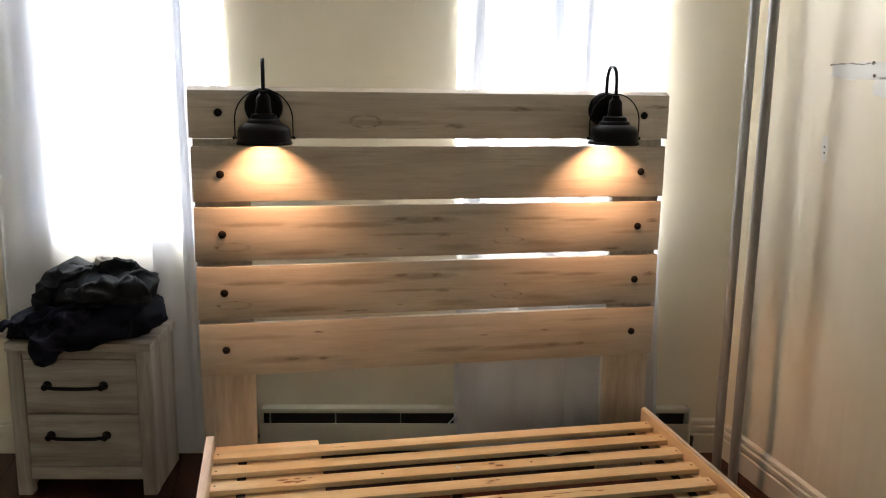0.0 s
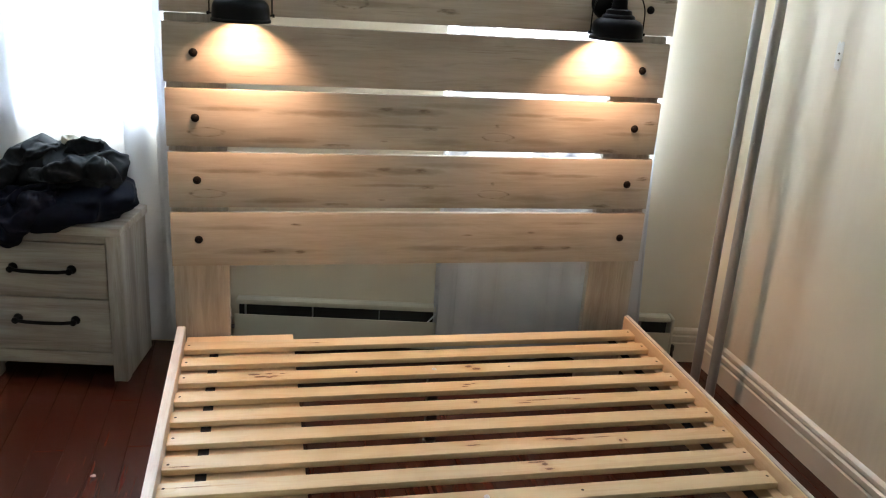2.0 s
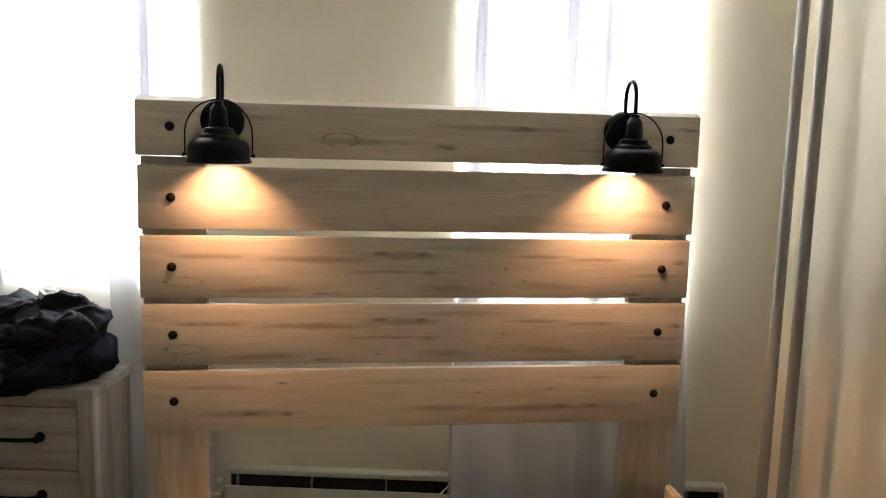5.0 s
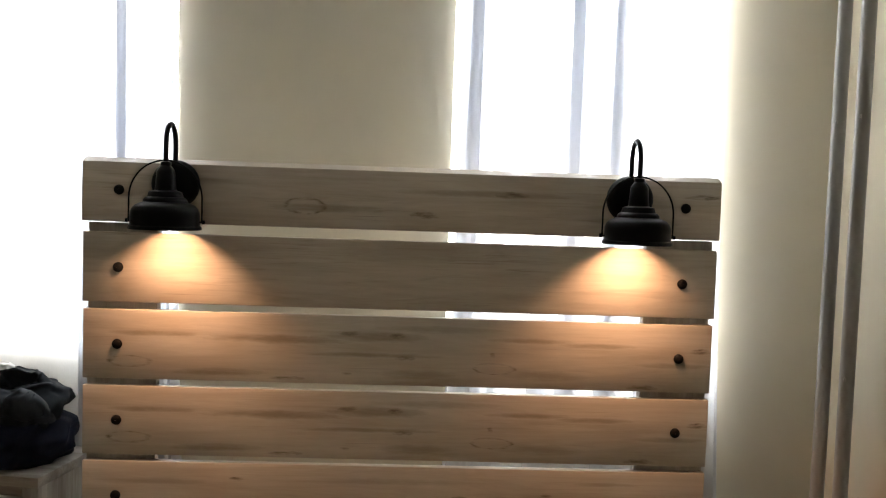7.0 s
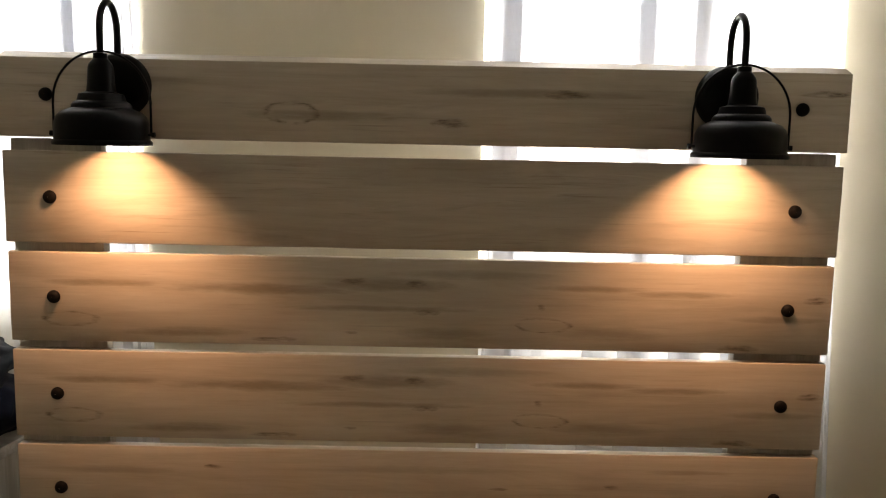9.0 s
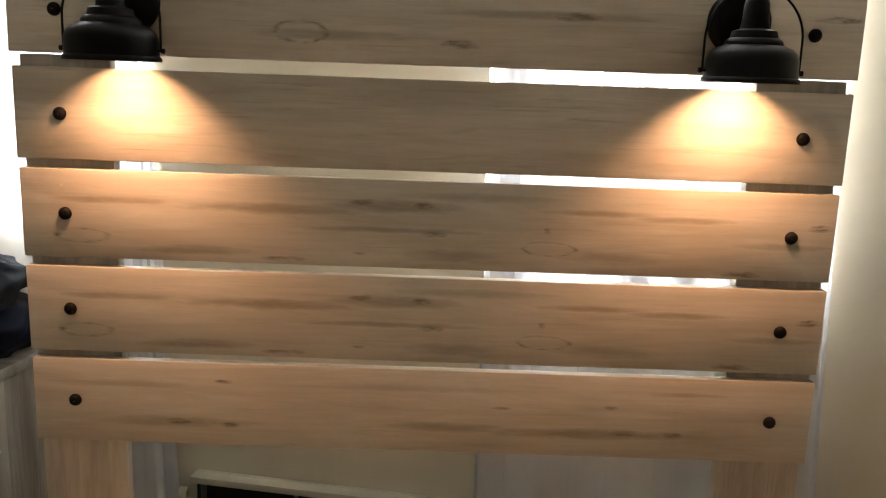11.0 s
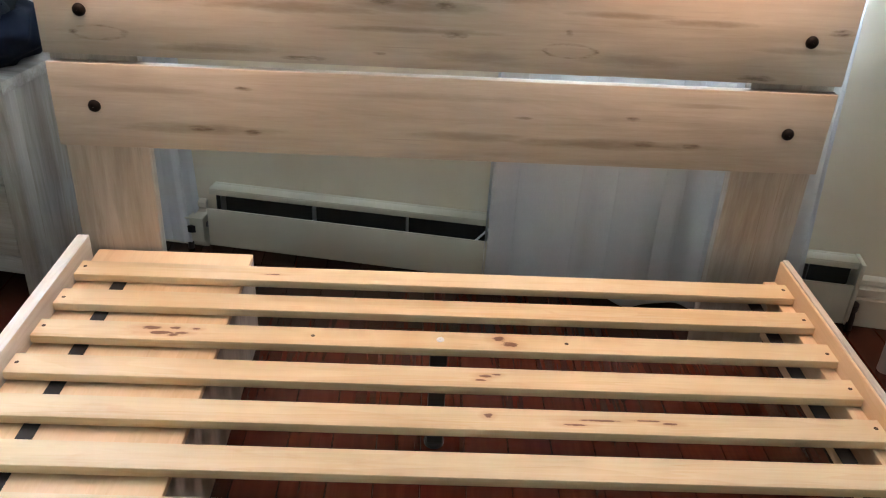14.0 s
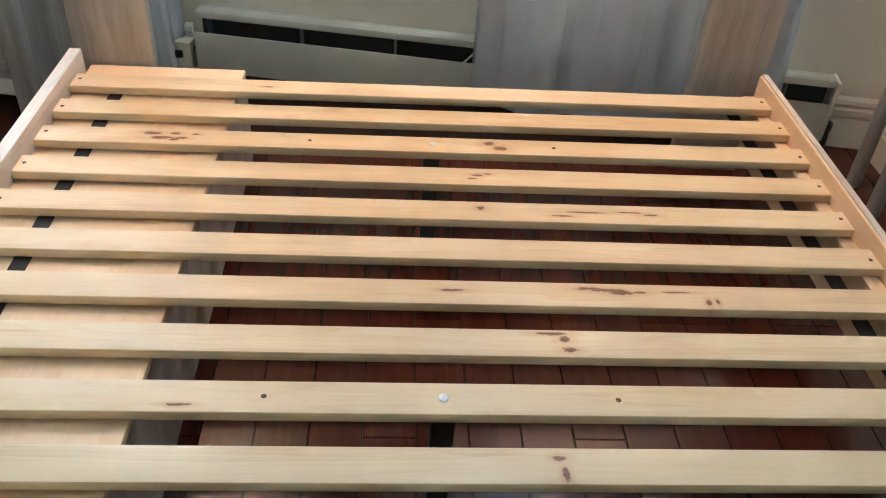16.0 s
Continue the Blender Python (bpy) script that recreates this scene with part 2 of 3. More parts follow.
M_TRIM = wall_paint("cream_gloss_trim", (0.68, 0.64, 0.54))
M_TRIM.node_tree.nodes["Principled BSDF"].inputs["Roughness"].default_value = 0.35
M_HEAT = wall_paint("heater_enamel", (0.60, 0.58, 0.48))
M_HEAT.node_tree.nodes["Principled BSDF"].inputs["Roughness"].default_value = 0.4
# near-black colour standing in for shade inside the heater and behind drawer fronts
M_DARK = mat("dark_recess_shade", (0.02, 0.02, 0.02), 0.7)
M_FIN = mat("dull_steel_fins", (0.25, 0.25, 0.25), 0.45, 0.8)
M_STEEL = mat("zinc_bolt", (0.82, 0.84, 0.88), 0.5, 0.7)
M_HOLE = mat("screw_hole", (0.05, 0.03, 0.02), 0.7)
M_WEB = mat("black_webbing", (0.008, 0.008, 0.009), 0.8)
M_LEG = mat("black_leg_paint", (0.01, 0.01, 0.011), 0.45)
M_SCRATCH = mat("gouged_plaster", (0.26, 0.24, 0.21), 0.9)
M_PATCH = wall_paint("white_filler", (0.73, 0.72, 0.68))
M_FRAMEW = mat("white_window_paint", (0.75, 0.76, 0.76), 0.4)

M_BLACK = mat("black_lamp_enamel", (0.003, 0.003, 0.0036), 0.40)
M_BLACK.node_tree.nodes["Principled BSDF"].inputs["Specular IOR Level"].default_value = 0.11
nb = Nodes(M_BLACK)
nb.bump(nb.noise(nb.coords(), 400, 2), 0.1, 0.0005)
M_BOLT = mat("dark_bronze_bolt_head", (0.005, 0.004, 0.004), 0.6)
M_BOLT.node_tree.nodes["Principled BSDF"].inputs["Specular IOR Level"].default_value = 0.12

PINE = ((0.735, 0.640, 0.455), (0.682, 0.570, 0.378), (0.570, 0.430, 0.252))
M_SLAT = pine("pine_slat", 0, *PINE)
M_PLY = pine("drawer_box_top", 1, (0.79, 0.61, 0.41), (0.74, 0.55, 0.345), (0.66, 0.47, 0.28))
M_PLANK = whitewash("whitewashed_plank", 0)
LAM = [(-0.134, 0.043, 0.026, 0.008, 0), (-0.010, 0.040, 0.022, 0.010, 0), (-0.700, -0.044, 0.052, 0.014, 1), (0.245, -0.040, 0.052, 0.014, 1), (0.24, -0.004, 0.010, 0.007, 0), (-0.30, -0.078, 0.050, 0.006, 0), (0.01, -0.018, 0.032, 0.006, 0), (-0.14, -0.062, 0.016, 0.004, 0), (0.79, 0.02, 0.03, 0.008, 0), (0.64, -0.079, 0.045, 0.007, 0)]
LINES = [(-0.32, 0.024, 0.17, 0.011, 0.55), (-0.07, 0.036, 0.13, 0.013, 0.5), (-0.08, -0.012, 0.17, 0.006, 0.5), (-0.47, -0.066, 0.11, 0.010, 0.5), (-0.64, 0.030, 0.11, 0.007, 0.55), (0.34, 0.036, 0.10, 0.007, 0.55), (0.52, 0.028, 0.09, 0.007, 0.5), (0.38, -0.055, 0.10, 0.013, 0.4), (0.05, -0.060, 0.09, 0.012, 0.4), (0.72, -0.02, 0.10, 0.007, 0.4), (0.10, 0.060, 0.14, 0.009, 0.35)]
M_PLANK_A = whitewash("whitewashed_plank_knots", 0, LAM, LINES, 0.45)
M_PLANK_B = whitewash("whitewashed_plank_low", 0, [(-0.515, -0.042, 0.030, 0.008, 0), (-0.405, -0.045, 0.018, 0.008, 0), (0.430, -0.035, 0.030, 0.008, 0), (0.530, -0.038, 0.022, 0.009, 0), (0.165, 0.012, 0.022, 0.004, 0), (0.395, 0.020, 0.016, 0.006, 0), (-0.42, 0.050, 0.020, 0.005, 0)], [(-0.52, -0.042, 0.16, 0.011, 0.45), (0.36, -0.040, 0.22, 0.011, 0.5), (0.0, 0.050, 0.2, 0.008, 0.25), (0.05, -0.035, 0.12, 0.010, 0.4), (-0.62, 0.04, 0.12, 0.008, 0.3), (0.56, 0.055, 0.08, 0.005, 0.4)], 0.45)
M_PLANK_C = whitewash("whitewashed_plank_top", 0, [(-0.26, -0.026, 0.05, 0.020, 1), (0.28, 0.018, 0.05, 0.010, 0), (0.78, 0.03, 0.05, 0.008, 0), (0.05, -0.04, 0.04, 0.010, 0)], [(-0.2, -0.030, 0.15, 0.010, 0.45), (0.2, 0.020, 0.2, 0.009, 0.45), (0.6, -0.040, 0.12, 0.008, 0.4), (-0.55, 0.030, 0.12, 0.008, 0.4)], 0.7)
M_POST = whitewash("whitewashed_post", 2, dark=1.2, base=((0.300, 0.265, 0.220), (0.430, 0.390, 0.335), (0.545, 0.510, 0.455)))
M_RAIL = whitewash("whitewashed_rail", 1, base=((0.40, 0.375, 0.34), (0.56, 0.54, 0.50), (0.69, 0.675, 0.64)))
M_RAIL_IN = pine("rail_inside", 1, (0.78, 0.60, 0.40), (0.72, 0.53, 0.33), (0.58, 0.41, 0.24))
GREYW = ((0.20, 0.175, 0.145), (0.33, 0.30, 0.265), (0.46, 0.435, 0.40))
M_NIGHT = whitewash("nightstand_whitewash", 0, base=GREYW)
M_NIGHT_V = whitewash("nightstand_whitewash_upright", 2, base=GREYW, dark=1.3)
M_PANEL_IN = whitewash("drawer_box_side", 2, base=((0.22, 0.19, 0.17), (0.36, 0.32, 0.29), (0.48, 0.44, 0.40)))

M_FLOOR = mat("cherry_floor_plank", rough=0.22)
nf = Nodes(M_FLOOR)
off = nf.random_offset(23.0)
ff = nf.noise(nf.coords((40, 2.0, 40), off), 2.0, 5, 0.6)
fb = nf.noise(nf.coords((8, 1.0, 8), off), 1.5, 3, 0.6, 0.6)
fc = nf.ramp(nf.math("ADD", nf.math("MULTIPLY", ff, 0.5), nf.math("MULTIPLY", fb, 0.5)), [(0.3, (0.024, 0.006, 0.003)), (0.5, (0.046, 0.011, 0.005)), (0.7, (0.076, 0.021, 0.010))])
tone = nf.add("ObjectInfo").outputs["Random"]
fc = nf.mix(nf.math("MULTIPLY", tone, 0.55), fc, (0.045, 0.012, 0.008))
nf.color(fc)
nf.put(nf.b.inputs["Roughness"], nf.math("ADD", 0.16, nf.math("MULTIPLY", nf.noise(nf.coords((3, 3, 3)), 3, 4), 0.16)))
nf.b.inputs["Specular IOR Level"].default_value = 0.42
nf.bump(ff, 0.05, 0.0008)
M_GAP = mat("floor_gap", (0.045, 0.032, 0.026), 0.8)


def cloth(name, color, rough=0.85, scale=900):
    m = mat(name, color, rough)
    n = Nodes(m)
    v = n.coords((1, 1, 1))
    w = n.noise(v, scale, 2, 0.6)
    b = n.noise(v, 14, 4, 0.6)
    n.color(n.ramp(b, [(0.3, tuple(c * 0.75 for c in color)), (0.7, tuple(min(1, c * 1.25) for c in color))]))
    n.bump(w, 0.25, 0.001)
    return m


M_HOOD = cloth("charcoal_fleece", (0.022, 0.0265, 0.032))
M_JACKET = cloth("navy_black_shell", (0.0060, 0.0085, 0.0190), 0.7)
for m in (M_HOOD, M_JACKET):
    m.node_tree.nodes["Principled BSDF"].inputs["Specular IOR Level"].default_value = 0.12
M_LINING = cloth("white_lining", (0.6, 0.6, 0.6))

# sheer curtain: thin white weave that lets daylight through
M_SHEER = bpy.data.materials.new("sheer_white_curtain")
M_SHEER.use_nodes = True
st = M_SHEER.node_tree
st.nodes.clear()
so = st.nodes.new("ShaderNodeOutputMaterial")
sd = st.nodes.new("ShaderNodeBsdfDiffuse")
sl = st.nodes.new("ShaderNodeBsdfTranslucent")
sp = st.nodes.new("ShaderNodeBsdfTransparent")
m1, m2 = st.nodes.new("ShaderNodeMixShader"), st.nodes.new("ShaderNodeMixShader")
sd.inputs[0].default_value = (0.90, 0.90, 0.91, 1)
sl.inputs[0].default_value = (0.50, 0.54, 0.61, 1)
m1.inputs[0].default_value = 0.33
wv = st.nodes.new("ShaderNodeTexNoise")
wv.inputs["Scale"].default_value = 220
wv.inputs["Detail"].default_value = 2
wr = st.nodes.new("ShaderNodeMapRange")
wr.inputs["To Min"].default_value, wr.inputs["To Max"].default_value = 0.22, 0.31
st.links.new(wv.outputs["Fac"], wr.inputs["Value"])
st.links.new(wr.outputs[0], m2.inputs[0])
for a, b in ((sd.outputs[0], m1.inputs[1]), (sl.outputs[0], m1.inputs[2]), (m1.outputs[0], m2.inputs[1]), (sp.outputs[0], m2.inputs[2]), (m2.outputs[0], so.inputs[0])):
    st.links.new(a, b)

M_GLASS = mat("window_glass", (1, 1, 1), 0.0)
M_GLASS.node_tree.nodes["Principled BSDF"].inputs["Transmission Weight"].default_value = 1.0
M_BULB = bpy.data.materials.new("lit_bulb")
M_BULB.use_nodes = True
bb = M_BULB.node_tree.nodes["Principled BSDF"]
bb.inputs["Emission Color"].default_value = (1.0, 0.72, 0.42, 1)
bb.inputs["Emission Strength"].default_value = 30.0


# ---------------------------------------------------------------- structure
def structure(name, bm, material, m=None, label=""):
    ob = part(name, bm, material, at=m, smooth=30)
    return tagged(ob, label, "", "", "structure")


T = 0.34
wl = bmesh.new()
U0, U1 = -2.55, 1.34
edges_u = [U0, WIN_L[0], WIN_L[1], WIN_R[0], WIN_R[1], U1]
for i in range(0, 5):
    a, b = edges_u[i], edges_u[i + 1]
    if i in (1, 3):
        box_into(wl, (a, 0, -0.05), (b, T, SILL))
        box_into(wl, (a, 0, HEAD), (b, T, CEIL + 0.1))
    else:
        box_into(wl, (a, 0, -0.05), (b, T, CEIL + 0.1))
structure("wall_north", wl, M_WALL, WALL, "unseen plain cream wall, closes the room and bounces light with two window openings")
structure("wall_east", box((RIGHT_X, FRONT_Y, -0.05), (RIGHT_X + 0.15, 0.60, CEIL + 0.1), 0), M_PLASTER, None, "unseen plain cream wall, closes the room and bounces light with scuffs and filler patches")
# west, south and ceiling stay out of view; distance and paint set the bounce light
structure("wall_west", box((LEFT_X - 0.15, FRONT_Y, -0.05), (LEFT_X, 1.2, CEIL + 0.1), 0), M_WALL, None, "unseen plain cream wall, closes the room and bounces light")
structure("wall_south", box((LEFT_X - 0.15, FRONT_Y - 0.15, -0.05), (RIGHT_X + 0.15, FRONT_Y, CEIL + 0.1), 0), M_WALL, None, "unseen plain cream wall, closes the room and bounces light")
structure("ceiling", box((LEFT_X - 0.3, FRONT_Y - 0.3, CEIL), (RIGHT_X + 0.3, 1.3, CEIL + 0.1), 0), M_CEIL, None, "unseen off-white ceiling, closes the room and bounces light")
floor = structure("floor", box((LEFT_X - 0.3, FRONT_Y - 0.3, -0.12), (RIGHT_X + 0.3, 1.3, -0.012), 0), M_GAP, None, "dark red cherry wood plank floor, glossy")


def baseboard_profile(length):
    """A tall moulded baseboard along +x, standing out towards -y."""
    prof = [(0, 0), (-0.020, 0), (-0.020, 0.080), (-0.013, 0.084), (-0.013, 0.092), (-0.020, 0.096), (-0.020, 0.112), (-0.012, 0.117), (-0.012, 0.122), (-0.016, 0.126), (-0.014, 0.136), (-0.007, 0.143), (0, 0.145)]
    bm = bmesh.new()
    a = [bm.verts.new((0, y, z)) for y, z in prof]
    b = [bm.verts.new((length, y, z)) for y, z in prof]
    for i in range(len(prof) - 1):
        bm.faces.new((a[i], b[i], b[i + 1], a[i + 1]))
    bm.faces.new(a)
    bm.faces.new(b[::-1])
    bmesh.ops.recalc_face_normals(bm, faces=bm.faces)
    return bm


# right wall: the board runs along the wall, then along the window wall to the heater
structure("baseboard", baseboard_profile(3.83), M_TRIM, pose(RIGHT_X - 0.001, 0.162, 0, 0, 0, -90), "cream painted moulded baseboard")
structure("baseboard", baseboard_profile(0.145), M_TRIM, WALL @ pose(1.112, -0.001, 0), "cream painted moulded baseboard beside the heater")
structure("baseboard", baseboard_profile(1.70), M_TRIM, WALL @ pose(-2.36, -0.001, 0), "cream painted moulded baseboard behind the curtain")


def window(a, b):
    name = "window_1" if a < 0 else "window_2"
    w = thing(name, WALL @ pose(a, 0.20, SILL), "white painted sash window behind a sheer curtain", "", "", "structure")
    W, H = b - a, HEAD - SILL
    fr = bmesh.new()
    for lo, hi in (((0, 0, 0), (0.045, 0.06, H)), ((W - 0.045, 0, 0), (W, 0.06, H)), ((0.045, 0, 0), (W - 0.045, 0.06, 0.06)), ((0.045, 0, H - 0.05), (W - 0.045, 0.06, H)), ((0.045, 0, H / 2 - 0.02), (W - 0.045, 0.06, H / 2 + 0.02))):
        box_into(fr, lo, hi, 0.004)
    part("window_frame", fr, M_FRAMEW, w)
    for lo, hi in (((0.045, 0.025, 0.06), (W - 0.045, 0.031, H / 2 - 0.02)), ((0.045, 0.035, H / 2 + 0.02), (W - 0.045, 0.041, H - 0.05))):
        g = part("pane", box(lo, hi, 0), M_GLASS, w)
        g.visible_shadow = False
    part("window_sill", box((0.002, -0.195, -0.004), (W - 0.002, 0.0, 0.018), 0.004), M_FRAMEW, w)
    if a < 0:
        part("sash_latch", box((W - 0.019, -0.176, 0.745), (W - 0.0005, -0.150, 0.800), 0.003), M_FIN, w, "small grey metal latch")
    return w


window(*WIN_L)
window(*WIN_R)


def heating_pipe(x, y, label):
    p = thing("heating_pipe", pose(x, y, 0), label, "pipe", "pipes in the corner")
    part("pipe_run", tube([(0, 0, 0.0), (0, 0, CEIL)], 0.0178, 20), M_PIPE, p)
    for z in (0.62, 0.98, 1.62):
        part("paint_drip", lathe([(0.0005, -0.006), (0.003, -0.004), (0.0035, 0.0), (0.002, 0.005), (0.0005, 0.006)], 8), M_PIPE, p, at=pose(-0.012, -0.012, z))
    return p


M_PIPE = wall_paint("grey_pipe_paint", (0.27, 0.26, 0.25))
M_PIPE.node_tree.nodes["Principled BSDF"].inputs["Roughness"].default_value = 0.35
PIPES = [(1.110, -0.030), (1.100, -0.165)]
heating_pipe(*PIPES[0], "grey painted steel heating riser in the room corner")
heating_pipe(*PIPES[1], "grey painted steel heating riser nearer the bed")


# ---------------------------------------------------------------- baseboard heater
def heater():
    h = thing("baseboard_heater", WALL @ pose(-0.630, -0.002, 0.0), "cream enamel baseboard heater with a loose front cover", "heater")
    L, D, Z0, Z1 = 1.722, 0.050, 0.040, 0.203
    part("back_plate", box((0, -0.012, Z0), (L, 0, Z1), 0.002), M_HEAT, h)
    lip = bmesh.new()
    box_into(lip, (0, -D, Z1 - 0.004), (L, -0.012, Z1), 0.0015)
    box_into(lip, (0, -D, Z1 - 0.018), (L, -D + 0.003, Z1 - 0.004), 0.001)
    part("top_lip", lip, M_HEAT, h)
    part("front_cover", box((-0.006, -D - 0.012, -0.116), (L, -D - 0.007, 0.0), 0.002), M_HEAT, h, "loose cream enamel front cover", at=pose(0, 0, Z1 - 0.056, 0, 0.12, 0))
    part("end_cap", box((L + 0.0005, -D - 0.014, Z0 - 0.005), (L + 0.012, 0, Z1 + 0.003), 0.003), M_HEAT, h)
    # added black sheet over the back plate: the slot's shade as colour
    part("slot_shade_sheet", box((0.004, -0.0150, Z0 + 0.01), (L - 0.004, -0.0125, Z1 - 0.006), 0), M_DARK, h)
    part("heating_element", tube([(0.02, -0.032, Z0 + 0.06), (L - 0.02, -0.032, Z0 + 0.06)], 0.011, 12), M_FIN, h)
    for i in range(7):
        x = 0.03 + i * 0.262
        br = bmesh.new()
        box_into(br, (x, -D + 0.004, Z0 + 0.02), (x + 0.045, -0.0155, Z0 + 0.024))
        box_into(br, (x, -D + 0.004, Z0 + 0.024), (x + 0.003, -0.0155, Z1 - 0.02))
        part("bracket", br, M_FIN, h)
    stub = part("end_section", box((-0.175, -0.055, 0.030), (-0.024, -0.001, 0.105), 0.006), M_HEAT, h, "short cream enamel end section")
    part("end_section_lip", box((-0.178, -0.062, 0.1055), (-0.022, -0.001, 0.111), 0.002), M_HEAT, stub)
    part("feed_pipe", tube([(-0.03, -0.030, 0.080), (0.004, -0.030, 0.080)], 0.009, 12), M_FIN, h)
    part("damper_wire", tube([(0.745, -0.046, Z0 + 0.095), (0.80, -0.030, Z1 - 0.010)], 0.003, 8), M_STEEL, h)
    return h


heater()


def heater_cable(u, label, flip):
    """The black cable and elbow at the end of the heater."""
    c = thing("heater_cable", WALL @ pose(u, 0, 0), label, "cable")
    part("cable_run", tube([(0, -0.03, 0.080), (0.012 * flip, -0.040, 0.085), (0.030 * flip, -0.044, 0.070), (0.034 * flip, -0.044, 0.04), (0.036 * flip, -0.042, 0.0)], 0.009, 10), M_LEG, c)
    part("cable_gland", lathe([(0.010, 0.0), (0.019, 0.002), (0.019, 0.022), (0.010, 0.026)], 14, True), M_LEG, c, at=pose(0.024 * flip, -0.044, 0.060))
    return c


heater_cable(1.082, "black cable with an elbow at the heater end", 1)
heater_cable(-0.668, "black cable bending down beside the heater end", -1)


# ---------------------------------------------------------------- bed
PITCH, TOP_Z, HALF = 0.1985, 1.468, 0.823
bed = thing("bed", pose(0, 0, 0), "whitewashed plank queen bed frame with bare pine slats", "bed")
BOARD_T = 0.022


def headboard_plank(k, material, half, h, thick=BOARD_T):
    """Plank k from the top; its origin is its middle on the front face."""
    zc = 1.385 - PITCH * k
    bm = bmesh.new()
    if k == 0:
        box_into(bm, (-half, 0, -0.082), (half, thick, 0.083), 0.002)
        for v in bm.verts:
            if v.co.z > 0.07 and v.co.y < thick * 0.6:
                v.co.z -= 0.012
                v.co.y += 0.002
    else:
        box_into(bm, (-half, 0, -h / 2), (half, thick, h / 2), 0.0022)
    b = part("headboard_plank", bm, material, bed, at=pose(0, 0, zc))
    for s in (-1, 1):
        part("bolt_head", lathe([(0.0005, 0.010), (0.006, 0.0096), (0.0105, 0.0075), (0.0128, 0.003), (0.0132, 0.0)], 20), M_BOLT, b, "dark bronze domed bolt head", at=pose(0.732 * s, 0.0, 0.0, 90, 0, 0), smooth=60)
    return b


for k, (mm, half, h) in enumerate(((M_PLANK_C, 0.826, 0.166), (M_PLANK, 0.822, 0.180), (M_PLANK_A, 0.820, 0.180), (M_PLANK_A, 0.819, 0.180), (M_PLANK_B, 0.818, 0.182))):
    headboard_plank(k, mm, half, h, 0.034 if k == 0 else BOARD_T)
for s in (-1, 1):
    part("headboard_post", box((-0.089, 0.0225, 0), (0.089, 0.054, 1.30), 0.002), M_POST, bed, at=pose(0.727 * s, 0, 0))

# side rails with their ledgers
for s, x0, x1 in ((-1, -0.808, -0.7815), (1, 0.788, 0.801)):
    r = part("side_rail", box((x0, -2.06, 0.080), (x1, -0.020, 0.295), 0.002), M_RAIL, bed)
    if s < 0:
        continue
    xi = x0 - 0.0065
    part("rail_lining", box((xi, -2.05, 0.085), (xi + 0.006, -0.022, 0.2915), 0.001), M_RAIL_IN, r, "bare pine inside face")
    xl = (x0 - 0.037, x0 - 0.007)
    part("ledger", box((xl[0], -2.04, 0.204), (xl[1], -0.03, 0.2415), 0.002), M_RAIL_IN, r, "bare pine ledger strip")
part("foot_rail", box((-0.808, -2.088, 0.080), (0.801, -2.0605, 0.295), 0.002), M_RAIL, bed)
for x in (-0.77, 0.765):
    part("foot_post", box((x - 0.03, -2.06, 0.0), (x + 0.03, -2.02, 0.0795), 0.002), M_LEG, bed)

# storage drawer box under the slats along one side
dbox = thing("under_bed_drawer_box", pose(0, 0, 0), "long pale wooden under-bed storage box below the slats", "storage box")
part("box_top", box((-0.7805, -1.98, 0.224), (-0.428, 0.014, 0.2395), 0.002), M_PLY, dbox, "bare pale wood top")
part("inner_side", box((-0.444, -1.98, 0.0), (-0.428, 0.014, 0.2235), 0.002), M_PANEL_IN, dbox, "grey whitewashed side")
part("outer_side", box((-0.7805, -1.98, 0.0), (-0.7645, 0.014, 0.2235), 0.002), M_PANEL_IN, dbox)
part("end_panel", box((-0.764, -0.002, 0.0), (-0.4445, 0.014, 0.2235), 0.002), M_PANEL_IN, dbox)
part("end_panel", box((-0.764, -1.98, 0.0), (-0.4445, -1.964, 0.2235), 0.002), M_PANEL_IN, dbox)


SLAT_W, SLAT_T, SLAT_Z = 0.058, 0.018, 0.2634
KNOTS = {2: [(-0.560, 0.010, 0.016, 0.004), (-0.540, -0.006, 0.020, 0.004), (-0.515, 0.011, 0.009, 0.003), (-0.500, -0.005, 0.010, 0.003), (-0.515, -0.012, 0.008, 0.003), (-0.475, 0.010, 0.007, 0.002), (0.115, 0.010, 0.010, 0.006), (0.135, -0.008, 0.012, 0.006)],
         0: [(-0.36, -0.004, 0.014, 0.0018)], 3: [(0.085, 0.004, 0.010, 0.0030), (0.105, 0.009, 0.007, 0.002), (0.075, -0.008, 0.008, 0.002)], 4: [(0.235, -0.010, 0.016, 0.0022), (0.28, 0.003, 0.030, 0.0018), (0.36, 0.006, 0.020, 0.0016), (0.40, -0.001, 0.012, 0.0025), (0.085, 0.008, 0.006, 0.004)],
         6: [(-0.735, -0.018, 0.022, 0.0015), (0.245, 0.014, 0.020, 0.003), (0.275, 0.012, 0.025, 0.003), (0.30, 0.006, 0.018, 0.0035), (0.33, 0.008, 0.012, 0.002), (0.39, 0.010, 0.018, 0.0016), (0.02, 0.004, 0.016, 0.0022), (0.44, -0.014, 0.004, 0.006), (0.455, -0.012, 0.003, 0.005)],
